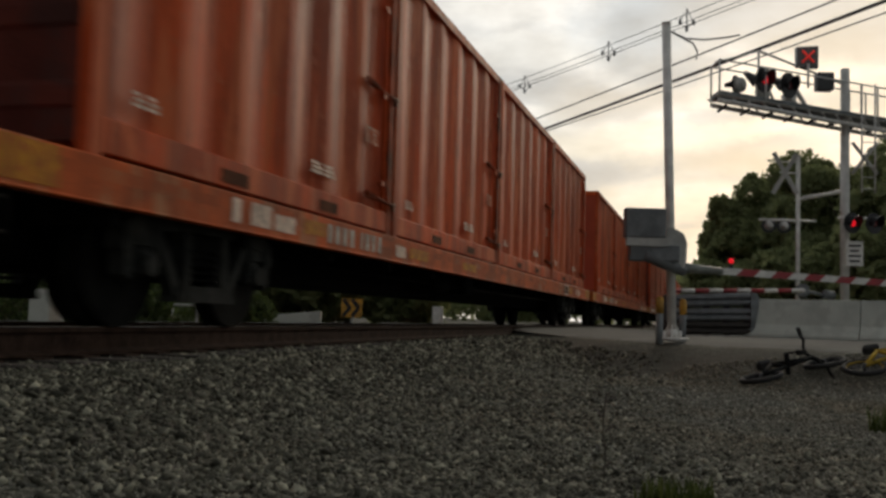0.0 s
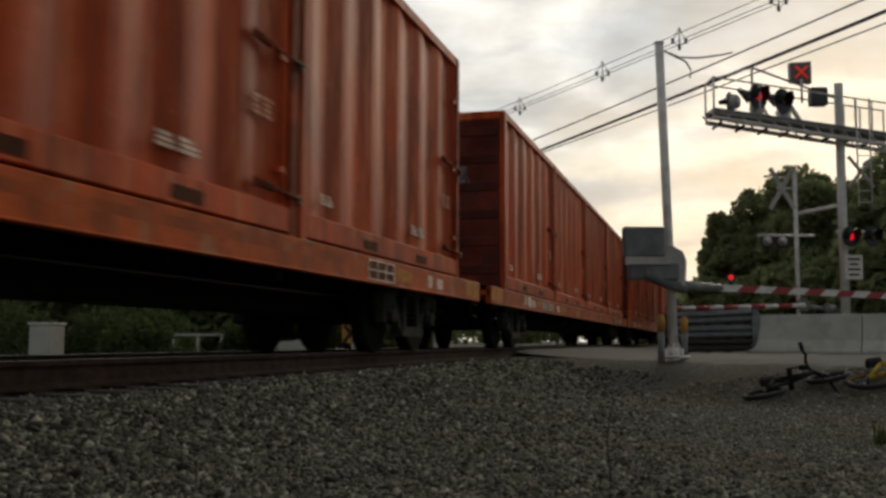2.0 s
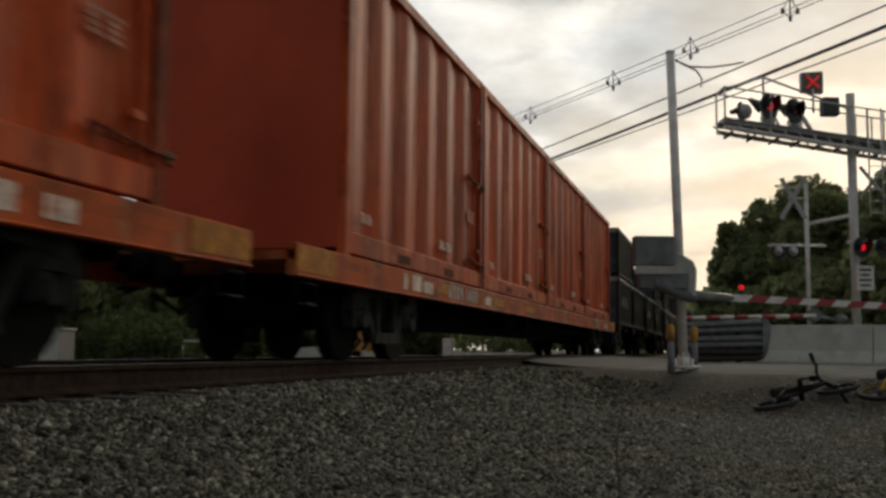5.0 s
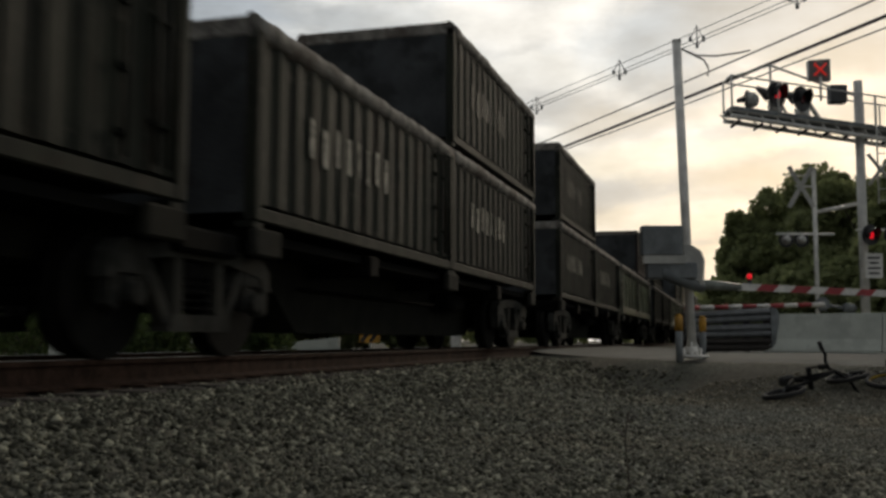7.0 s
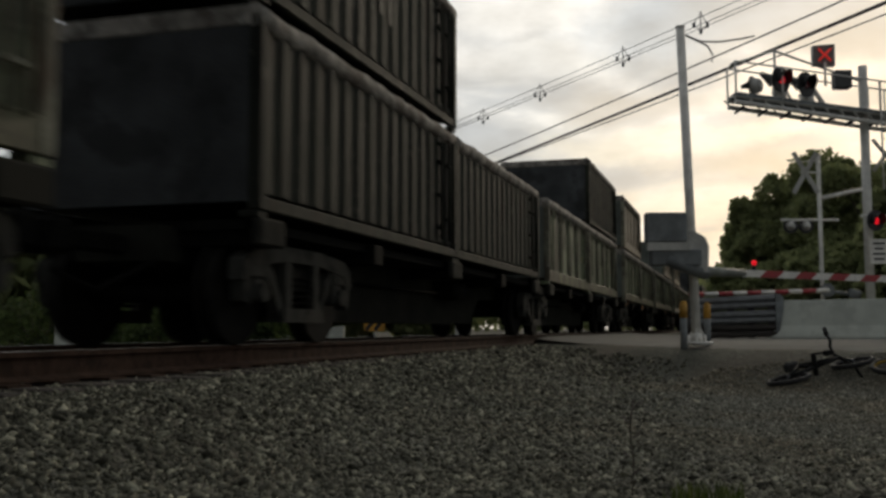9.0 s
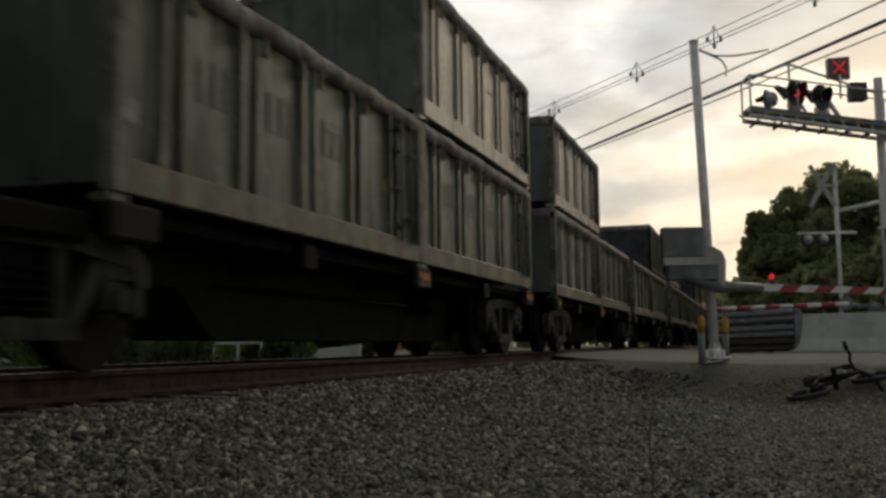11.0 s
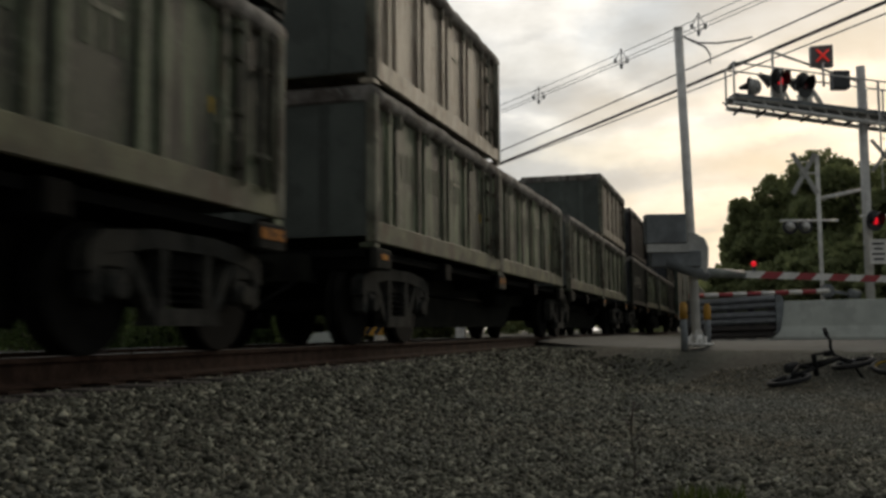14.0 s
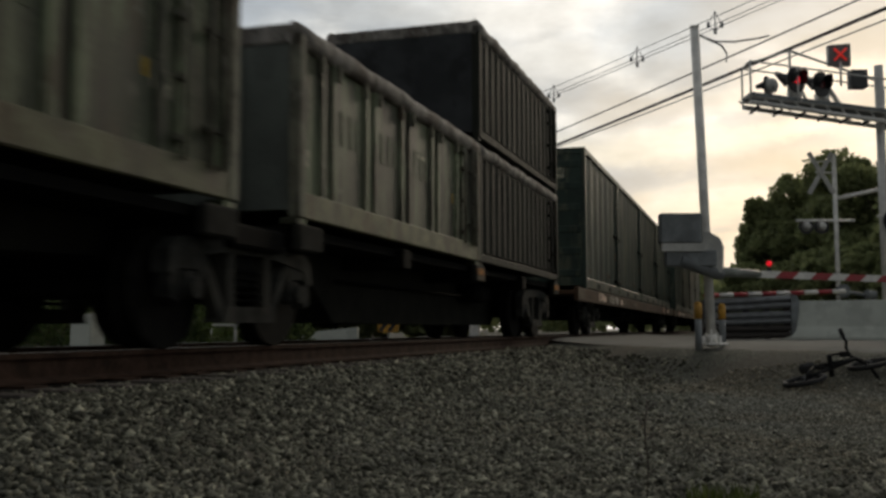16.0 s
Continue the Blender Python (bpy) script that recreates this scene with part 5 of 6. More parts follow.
def build_far_gate():
    g = thing("crossing_gate", "distant crossing gate mast with crossbuck and lowered arm", "crossing gate")
    b, t = ar(26, 9.52, -0.15), ar(26, 9.52, 4.67)
    bm = bmesh.new(); pole(bm, b, t, 0.055); part("mast", bm, GALV, g)
    c = ar(25.9, 9.14, 4.18)
    right = ar(0, 1) - ar(0, 0)
    for s in (-1, 1):
        bm = bmesh.new()
        d = (right * 0.36 + Vector((0, 0, s * 0.62))).normalized()
        w = d.cross(Vector((-0.27, 0.96, 0))).normalized() * 0.06
        nrm = ar(1, 0) - ar(0, 0)
        vs = [bm.verts.new(c + d * k * 0.62 + w * j + nrm * (m + 0.02 * s)) for m in (-0.01, 0.01) for k in (-1, 1) for j in (-1, 1)]
        for f in ((0, 1, 3, 2), (4, 6, 7, 5), (0, 4, 5, 1), (2, 3, 7, 6), (0, 2, 6, 4), (1, 5, 7, 3)):
            bm.faces.new([vs[k] for k in f])
        part("crossbuck_blade", bm, MIDGREY, g, "crossbuck blade seen from behind")
    bm = bmesh.new()
    tube(bm, ar(26, 9.57, 4.5), ar(26, 8.7, 4.5), 0.015, 6)
    tube(bm, ar(26, 9.57, 4.2), ar(25.9, 9.0, 4.2), 0.025, 6)
    tube(bm, ar(26, 9.57, 3.53), ar(25.6, 10.5, 3.7), 0.05, 8)
    tube(bm, ar(26, 8.5, 2.95), ar(26, 10.0, 2.95), 0.035, 8)
    part("bracket", bm, GALV, g)
    for r in (8.75, 9.15):
        bm = bmesh.new()
        p = ar(25.9, r, 2.8)
        n = ar(1, 0) - ar(0, 0)
        tube(bm, p - n * 0.12, p + n * 0.1, 0.05, 14, 0.13)
        back = part("signal_back", bm, ALU, g, "aluminium rear of a signal lamp")
        bm = bmesh.new()
        tube(bm, p + n * 0.1, p + n * 0.12, 0.2, 16)
        part("target", bm, BLACKP, back)
    bm = bmesh.new()
    m = ar(25.6, 9.5, 1.1)
    bmesh.ops.create_cube(bm, size=1, matrix=Matrix.Translation(m) @ Matrix.Diagonal((0.32, 0.3, 0.34, 1)))
    bmesh.ops.bevel(bm, geom=bm.edges[:], offset=0.06, segments=2, affect="EDGES")
    part("mechanism", bm, CWT, g, "grey gate mechanism housing")
    bm = bmesh.new()
    tube(bm, ar(25.5, 9.3, 1.12), ar(25.6, 10.15, 0.98), 0.045, 8)
    part("counterweight_arm", bm, CWT, g)
    bm = bmesh.new()
    tube(bm, ar(25.55, 10.05, 1.02), ar(25.62, 10.3, 0.98), 0.12, 12)
    part("counterweight", bm, CWT, g, "dark round counterweight")
    A, B = ar(25.2, 9.4, 1.08), ar(24.4, 5.7, 0.95)
    n = 10
    for i in range(n):
        p, q = A.lerp(B, i / n), A.lerp(B, (i + 1) / n)
        bm = bmesh.new()
        tube(bm, p, q, 0.055, 4)
        part("arm_stripe", bm, (CREAM, RED)[i % 2], g)


def build_cantilever():
    g = thing("cantilever_signal", "aluminium cantilever signal bridge with red flashers and railed walkway", "crossing signal")
    P = lambda k, z: ar(25.3 - 1.8 * k, 10.43 - 3.83 * k, z)     # k: along the boom from the mast
    bm = bmesh.new()
    pole(bm, ar(25.3, 10.47, -0.15), ar(25.3, 10.47, 6.85), 0.112, 18)
    part("mast", bm, ALU, g, "thick aluminium mast")
    bm = bmesh.new()
    tube(bm, ar(25.3, 10.47, -0.15), ar(25.3, 10.47, 0.1), 0.3, 12)
    part("base", bm, CONCRETE, g)
    fr, rt = ar(1, 0) - ar(0, 0), ar(0, 1) - ar(0, 0)
    for d in (-0.3, 0.3):
        bm = bmesh.new()
        tube(bm, P(-0.45, 5.30) + fr * d, P(1.0, 5.46) + fr * d, 0.06, 8)
        tube(bm, P(-0.45, 5.58) + fr * d, P(1.0, 5.60) + fr * d, 0.045, 8)
        for k in np.linspace(-0.4, 0.97, 13):
            tube(bm, P(k, 5.34 + 0.1 * max(k, 0)) + fr * d, P(k + 0.06, 5.6) + fr * d, 0.02, 6)
        part("boom", bm, ALU, g, "lattice boom of the walkway")
    bm = bmesh.new()
    q = [P(-0.45, 5.56) - fr * 0.36, P(1.0, 5.60) - fr * 0.36, P(1.0, 5.60) + fr * 0.36, P(-0.45, 5.56) + fr * 0.36]
    lo = [bm.verts.new(v) for v in q]
    hi = [bm.verts.new(v + Vector((0, 0, 0.09))) for v in q]
    bm.faces.new(lo); bm.faces.new(hi[::-1])
    for i in range(4):
        bm.faces.new((lo[i], lo[(i + 1) % 4], hi[(i + 1) % 4], hi[i]))
    part("walkway_deck", bm, CWT, g)
    for k in np.linspace(-0.4, 0.95, 9):
        bm = bmesh.new()
        tube(bm, P(k, 5.34) - fr * 0.32, P(k, 5.34) + fr * 0.32, 0.035, 6)
        part("cross_brace", bm, DARKGREY, g)
    for d in (-0.36, 0.36):
        for z in (6.42,):
            bm = bmesh.new()
            tube(bm, P(1.0, z) + fr * d, P(-0.45, z) + fr * d, 0.022, 6)
            part("hand_rail", bm, ALU, g)
        for k in (1.0, 0.66, -0.1, -0.24, -0.45):
            bm = bmesh.new()
            tube(bm, P(k, 5.55) + fr * d, P(k, 6.44) + fr * d, 0.024, 6)
            part("rail_post", bm, ALU, g)
    bm = bmesh.new()
    tube(bm, P(1.0, 6.42) - fr * 0.36, P(1.0, 6.42) + fr * 0.36, 0.022, 6)
    tube(bm, P(0.68, 6.92), P(0.0, 6.45), 0.03, 6)
    tube(bm, P(0.68, 6.92), P(1.0, 6.44), 0.025, 6)
    tube(bm, P(0.68, 5.6), P(0.68, 6.92), 0.03, 6)
    part("stay_rod", bm, ALU, g)
    # flashers over the road
    flasher(g, P(0.655, 6.16) - fr * 0.2, True, (1.15, -1, 0.0), 0.205)
    flasher(g, P(0.468, 6.12) - fr * 0.2, False, (1.15, -1, 0.0), 0.205)
    # lamp facing the other way, its pale housing towards the road
    p, n = P(0.83, 5.98), (rt * -0.8 + fr * 0.6)
    bm = bmesh.new()
    tube(bm, p - n * 0.17, p - n * 0.12, 0.10, 16, 0.17)
    tube(bm, p - n * 0.12, p + n * 0.05, 0.17, 18, 0.21)
    part("signal_back", bm, MIDGREY, g, "aluminium rear of a signal lamp")
    bm = bmesh.new()
    tube(bm, p + n * 0.05, p + n * 0.08, 0.25, 20)
    tube(bm, p + n * 0.08 + Vector((0, 0, 0.05)), p + n * 0.34 + Vector((0, 0, 0.03)), 0.10, 12, 0.05)
    part("target", bm, BLACKP, g, "round black signal target with hood")
    bm = bmesh.new()
    for k in (0.64, 0.46):
        tube(bm, P(k, 5.6), P(k, 6.1), 0.04, 8)
        tube(bm, P(k - 0.02, 6.1), P(k - 0.10, 5.6), 0.035, 8)
    tube(bm, P(0.64, 6.3), P(0.4, 6.3), 0.03, 8)
    part("flasher_bracket", bm, GALV, g)
    # lamps that face the far side of the road, seen as pale housings below and hood tips above
    for k in (0.635, 0.43):
        q = P(k, 5.95) + fr * 0.12
        bm = bmesh.new()
        tube(bm, q - Vector((0, 0, 0.26)), q, 0.13, 14, 0.2)
        tube(bm, q, q + Vector((0, 0, 0.07)), 0.2, 14, 0.1)
        part("lamp_housing", bm, GALV, g, "pale housing of a signal lamp facing away")
        bm = bmesh.new()
        tube(bm, P(k + 0.03, 6.2) + fr * 0.25, P(k + 0.11, 6.46) + fr * 0.45, 0.15, 10, 0.05)
        part("rear_hood", bm, DARKGREY, g, "dark hood of a lamp facing away")
    bm = bmesh.new()
    tube(bm, P(0.40, 6.15), P(0.29, 5.62), 0.06, 8)
    part("lamp_strut", bm, GALV, g)
    # blank-out sign above
    c = P(0.315, 6.95) - fr * 0.2
    bm = bmesh.new()
    vs = [bm.verts.new(c + rt * u + Vector((0, 0, v)) + fr * w) for w in (0, 0.16) for u, v in ((-0.28, -0.27), (0.26, -0.29), (0.26, 0.27), (-0.28, 0.23))]
    for f in ((0, 1, 2, 3), (7, 6, 5, 4), (0, 4, 5, 1), (1, 5, 6, 2), (2, 6, 7, 3), (3, 7, 4, 0)):
        bm.faces.new([vs[i] for i in f])
    sign = part("warning_sign", bm, SIGNFACE, g, "square turn-ban sign box")
    bm = bmesh.new()
    for s in (-1, 1):
        tube(bm, c + rt * -0.15 * s + Vector((0, 0, -0.16)) - fr * 0.02, c + rt * 0.15 * s + Vector((0, 0, 0.14)) - fr * 0.02, 0.03, 6)
    part("sign_symbol", bm, SYMBOL, sign, "dim red crossed strokes")
    bm = bmesh.new()
    tube(bm, c + Vector((0, 0, -0.8)), c + Vector((0, 0, -0.2)), 0.03, 8)
    q = P(0.16, 6.42)
    m = Matrix.Translation(q) @ Matrix.Rotation(radians(HEAD), 4, "Z") @ Matrix.Diagonal((0.42, 0.3, 0.46, 1))
    part("sign_stand", bm, GALV, g)
    bm = bmesh.new()
    bmesh.ops.create_cube(bm, size=1, matrix=m)
    bmesh.ops.bevel(bm, geom=bm.edges[:], offset=0.02, segments=1, affect="EDGES")
    part("junction_box", bm, DARKGREY, g, "dark junction box")
    # ladder down the mast
    bm = bmesh.new()
    for d in (0.0, 0.34):
        tube(bm, ar(25.0, 10.78 + d, 3.6), ar(25.0, 10.78 + d, 6.4), 0.022, 6)
    for z in np.arange(3.7, 5.3, 0.3):
        tube(bm, ar(25.0, 10.78, z), ar(25.0, 11.12, z), 0.012, 5)
    part("ladder", bm, ALU, g)
    bm = bmesh.new()
    for s in (-1, 1):
        tube(bm, ar(25.1, 10.9 - 0.32 * s, 4.1), ar(25.1, 10.9 + 0.32 * s, 4.9), 0.05, 4)
    part("crossbuck_blade", bm, MIDGREY, g)
    flasher(g, ar(24.8, 10.45, 2.8), True, (0.75, -1, 0), 0.17)
    flasher(g, ar(24.8, 11.0, 2.8), False, (0.75, -1, 0), 0.17)
    bm = bmesh.new()
    tube(bm, ar(25.05, 10.2, 2.95), ar(25.05, 11.2, 2.95), 0.035, 8)
    part("cross_arm", bm, GALV, g)
    c = ar(24.95, 10.57, 2.04)
    bm = bmesh.new()
    m = Matrix.Translation(c) @ Matrix.Rotation(radians(HEAD), 4, "Z")
    bmesh.ops.create_cube(bm, size=1, matrix=m @ Matrix.Diagonal((0.44, 0.02, 0.62, 1)))
    pl = part("track_count_sign", bm, CREAM, g, "white notice plate with dark lines")
    bm = bmesh.new()
    for k, w in enumerate((0.3, 0.22, 0.32, 0.26)):
        bmesh.ops.create_cube(bm, size=1, matrix=m @ Matrix.Translation((0, -0.014, 0.2 - 0.13 * k)) @ Matrix.Diagonal((w, 0.004, 0.05, 1)))
    part("sign_text", bm, BLACKP, pl)


def build_barriers():
    t = thing("concrete_barrier", "pale precast concrete road barrier", "barrier", kind="structure")
    A, B = ar(25.0, 7.85, -0.16), ar(19.0, 17.0, -0.16)
    d = (B - A); n = 4
    nrm = Vector((-d.y, d.x, 0)).normalized()
    prof = [(-0.30, 0), (-0.30, 0.1), (-0.17, 0.36), (-0.09, 0.98), (0.09, 0.98), (0.17, 0.36), (0.30, 0.1), (0.30, 0)]
    for i in range(n):
        p, q = A + d * (i / n), A + d * ((i + 1) / n - 0.002)
        bm = bmesh.new()
        a = [bm.verts.new(p + nrm * u + Vector((0, 0, v))) for u, v in prof]
        b = [bm.verts.new(q + nrm * u + Vector((0, 0, v))) for u, v in prof]
        bm.faces.new(a); bm.faces.new(b[::-1])
        for k in range(len(prof)):
            bm.faces.new((a[k], a[(k + 1) % 8], b[(k + 1) % 8], b[k]))
        bmesh.ops.bevel(bm, geom=[e for e in bm.edges if abs(e.verts[0].co.z - e.verts[1].co.z) < 0.01], offset=0.015, segments=1, affect="EDGES")
        part("barrier_segment", bm, CONCRETE, t)
    g = thing("guardrail", "galvanised double-beam guardrail running into the barrier", "guardrail")
    A, B = ar(24.5, 5.7, 0), ar(24.75, 7.9, 0)
    d = B - A
    nrm = Vector((d.y, -d.x, 0)).normalized()
    # the lowest beam is added, dark, for the shadow below the two real ones
    for z in (0.05, 0.36, 0.70):
        bm = bmesh.new()
        prof = [(0.0, -0.16), (0.08, -0.1), (0.08, -0.05), (0.0, 0.0), (0.08, 0.05), (0.08, 0.1), (0.0, 0.16), (-0.02, 0.16), (-0.02, -0.16)]
        a = [bm.verts.new(A + nrm * u + Vector((0, 0, z + v))) for u, v in prof]
        b = [bm.verts.new(B + nrm * u + Vector((0, 0, z * 1.14 + 0.02 + v))) for u, v in prof]
        bm.faces.new(a); bm.faces.new(b[::-1])
        for k in range(len(prof)):
            bm.faces.new((a[k], a[(k + 1) % 9], b[(k + 1) % 9], b[k]))
        part("beam", bm, GUARD if z > 0.1 else TIE, g, "" if z > 0.1 else "added dark lower beam standing in for the shadow under the guardrail")
    bm = bmesh.new()
    along = d.normalized()
    curve = [(0.0, 0.98), (0.10, 0.96), (0.16, 0.86), (0.15, 0.6), (0.08, 0.2), (0.0, -0.15)]
    for off in (0.02, 0.10):
        vs = [bm.verts.new(B + along * u + nrm * off + Vector((0, 0, v))) for u, v in curve] + [bm.verts.new(B - along * 0.04 + nrm * off + Vector((0, 0, v))) for v in (-0.15, 0.98)]
        bm.faces.new(vs if off > 0.05 else vs[::-1])
    bm.verts.ensure_lookup_table()
    n = len(curve) + 2
    for i in range(n):
        bm.faces.new((bm.verts[i], bm.verts[(i + 1) % n], bm.verts[n + (i + 1) % n], bm.verts[n + i]))
    part("end_shoe", bm, CWT, g, "dark curved end shoe")
    for k in np.linspace(0.03, 0.97, 5):
        p = A + d * k - nrm * 0.12
        bm = bmesh.new()
        box(bm, p.x - 0.08, p.x + 0.08, p.y - 0.08, p.y + 0.08, -0.16, 0.85, 0.01)
        part("post", bm, TIE, g)


build_gate_mast()
build_bollards()
build_far_gate()
build_cantilever()
build_barriers()

# ---------------------------------------------------------------- overhead wires


def build_wires():
    def line(name, label, A, B, r, sag, strand=WIRE):
        bm = bmesh.new()
        pts = []
        for k in np.linspace(-2.6, 1.5, 42):
            p = A.lerp(B, k)
            pts.append(p + Vector((0, 0, sag * (k * (k - 1)))))
        polytube(bm, pts, r, 5)
        t = thing(name, label, "cable")
        part("strand", bm, strand, t)
        return t
    for dz in (0.04, 0.17, 0.42):
        line("power_cable", "grey overhead power cable above the crossing", ar(42, 3.62, 10.05 + dz), ar(28, 9.93, 9.90 + dz), 0.014, 0.1, PALE_WIRE)
    line("power_cable", "thin overhead cable above the crossing", ar(42, 4.4, 8.83), ar(26, 11.5, 9.35), 0.028, 0.1)
    line("power_cable", "thick dark overhead cable above the crossing", ar(42, 4.76, 8.4), ar(25, 11.45, 8.62), 0.055, 0.1)
    line("power_cable", "thin overhead cable above the crossing", ar(42, 4.8, 8.28), ar(25, 11.44, 8.3), 0.022, 0.1)
    for a, r, z in ((47.1, 1.32, 10.31), (42, 3.62, 10.22), (36, 6.16, 10.12), (32, 8.03, 10.13), (28, 9.93, 10.1)):
        t = thing("cable_spacer", "grey diamond cable spacer with insulators on the power cable", "cable spacer", "cable spacers")
        bm = bmesh.new()
        c = ar(a, r, z + 0.02)
        rt = ar(0, 1) - ar(0, 0)
        q = [c + Vector((0, 0, 0.34)), c + rt * 0.22 - Vector((0, 0, 0.12)), c - Vector((0, 0, 0.34)), c - rt * 0.22 - Vector((0, 0, 0.12))]
        polytube(bm, q + [q[0]], 0.02, 6)
        tube(bm, q[0], q[2], 0.02, 6)
        part("frame", bm, PALE_WIRE, t)
        for p in q[1:]:
            bm = bmesh.new()
            tube(bm, p - Vector((0, 0, 0.08)), p + Vector((0, 0, 0.08)), 0.05, 8)
            part("insulator", bm, CWT, t)


build_wires()

# ---------------------------------------------------------------- trees and plants


def build_tree(base, h, spread, seed, leaves=15000, leaf=0.165, low=0.10):
    rng = np.random.default_rng(seed)
    t = thing("tree", "broad dark green deciduous tree beyond the road", "tree", "trees beyond the crossing")
    b = Vector(base)
    bm = bmesh.new()
    tube(bm, b - Vector((0, 0, 0.2)), b + Vector((0.1, 0, h * 0.45)), 0.24, 10, 0.15)
    tube(bm, b + Vector((0.1, 0, h * 0.45)), b + Vector((0, 0.2, h * 0.85)), 0.15, 8, 0.04)
    centres = []
    for i in range(34):
        w = rng.uniform(0, 6.28)
        z = h * rng.uniform(low, 0.93)
        rad = spread * math.sqrt(max(0.08, 1 - ((z / h - (low + 0.86) / 2) / (0.61 - low / 2)) ** 2)) * rng.uniform(0.35, 1.0)
        c = b + Vector((math.cos(w) * rad, math.sin(w) * rad, z))
        centres.append((c, rng.uniform(0.55, 1.15) * spread * 0.36))
        if i < 12:
            tube(bm, b + Vector((0.05, 0, z * 0.6)), c, 0.07, 6, 0.02)
    part("trunk", bm, BARK, t)
    n = leaves
    which = rng.integers(0, len(centres), n)
    C = np.array([centres[k][0] for k in which]); R = np.array([centres[k][1] for k in which])
    d = rng.normal(size=(n, 3)); d /= np.linalg.norm(d, axis=1)[:, None]
    P = C + d * (R * rng.uniform(0.35, 1.08, n) ** 0.6)[:, None] * np.array([1, 1, 0.8])
    u = rng.normal(size=(n, 3)); u /= np.linalg.norm(u, axis=1)[:, None]
    v = np.cross(u, rng.normal(size=(n, 3))); v /= np.linalg.norm(v, axis=1)[:, None]
    s = (leaf * rng.uniform(0.7, 1.5, n))[:, None]
    q = np.stack([P - u * s, P + v * s * 0.6, P + u * s, P - v * s * 0.6], 1)
    f = np.arange(4 * n).reshape(n, 4)
    me = fine_mesh("crown", q.reshape(-1, 3), f, LEAF)
    ob = new("crown", me)
    ob.parent = t
    return t


def build_trees():
    spots = ((72, 22.6, 9.4, 2.8), (68, 22.6, 11.2, 3.6), (63, 24.0, 11.8, 3.8), (58, 25.0, 11.0, 3.6), (56, 22.0, 8.0, 3.0), (50, 24.5, 10.4, 3.4), (46, 21.6, 7.6, 2.8), (44, 24.0, 10.4, 3.2), (62, 28.5, 12.0, 4), (48, 28.5, 11.6, 4), (38, 20.5, 8.6, 2.6), (60, 20.2, 4.2, 2.2), (66, 20.6, 8.2, 2.6), (54, 22.6, 9.8, 3.0), (52, 19.0, 5.0, 2.3), (44, 17.0, 4.0, 2.2), (41, 22.0, 9.6, 2.8), (36, 17.0, 4.4, 2.2), (67, 20.6, 9.4, 2.1), (58, 18.6, 3.4, 2.0), (64, 19.4, 3.6, 1.9), (62, 19.6, 4.4, 2.2), (66, 18.0, 2.3, 2.0), (58, 16.9, 4.0, 2.3), (64, 18.8, 3.5, 1.6), (57, 16.9, 2.6, 1.4))
    for i, (a, r, h, s) in enumerate(spots):
        build_tree(ar(a, r, -0.2), h * 0.97, s, 30 + i, 15000 if r / a < 0.46 else 8000, 0.165 if r / a < 0.46 else 0.22, low=0.58 if r / a < 0.32 and h > 6 else 0.10)
    # woods beyond the track, seen under and between the cars
    for i in range(11):
        w = radians(18 + 2.7 * i)
        d = 46 - 1.2 * i + (3 if i % 2 else 0)
        tr = build_tree((-math.sin(w) * d, math.cos(w) * d, -0.3), 5.2 + 0.8 * math.sin(i * 2.1), 3.0, 60 + i, 3600, 0.26)
        tagged(tr, "low bushy green tree beyond the track", "tree", "trees beyond the track")
    # low far woods along the horizon
    rng = np.random.default_rng(5)
    n = 26000
    ang = rng.uniform(-30, 62, n)
    dist = rng.uniform(150, 190, n)
    top = 6.5 + 2.5 * np.sin(ang * 0.9) + 1.5 * np.sin(ang * 2.7 + 1)
    z = rng.uniform(0, 1, n) ** 0.7 * top
    w = np.radians(HEAD - ang * 0.9)
    P = np.stack([-np.sin(w) * dist, np.cos(w) * dist, z], -1)
    u = rng.normal(size=(n, 3)); u /= np.linalg.norm(u, axis=1)[:, None]
    v = np.cross(u, rng.normal(size=(n, 3))); v /= np.linalg.norm(v, axis=1)[:, None]
    s = rng.uniform(0.5, 1.1, n)[:, None]
    q = np.stack([P - u * s, P + v * s * 0.7, P + u * s, P - v * s * 0.7], 1)
    me = fine_mesh("far_woods", q.reshape(-1, 3), np.arange(4 * n).reshape(n, 4), LEAF)
    tagged(new("far_woods", me), "low dark line of distant woods", "woods", kind="stuff")


def blades(name, label, c, radius, h, n, seed, material=GRASS):
    rng = np.random.default_rng(seed)
    vs, fs = [], []
    for i in range(n):
        w, r = rng.uniform(0, 6.28), radius * math.sqrt(rng.uniform(0, 1))
        x, y = c[0] + r * math.cos(w), c[1] + r * math.sin(w)
        z = float(ground_z(x, y)) - 0.01
        a, l, hh = rng.uniform(0, 6.28), rng.uniform(0.1, 0.6), h * rng.uniform(0.5, 1.1)
        wd = 0.006 + 0.02 * h * 0.3
        dx, dy = math.cos(a), math.sin(a)
        k = len(vs)
        for f, ww in ((0, 1), (0.55, 0.8), (1.0, 0.08)):
            ox = l * hh * f * f
            vs += [(x + dx * ox - dy * wd * ww, y + dy * ox + dx * wd * ww, z + hh * f), (x + dx * ox + dy * wd * ww, y + dy * ox - dx * wd * ww, z + hh * f)]
        fs += [(k, k + 1, k + 3, k + 2), (k + 2, k + 3, k + 5, k + 4)]
    me = fine_mesh(name, vs, fs, material)
    return tagged(new(name, me), label, "grass", kind="stuff")


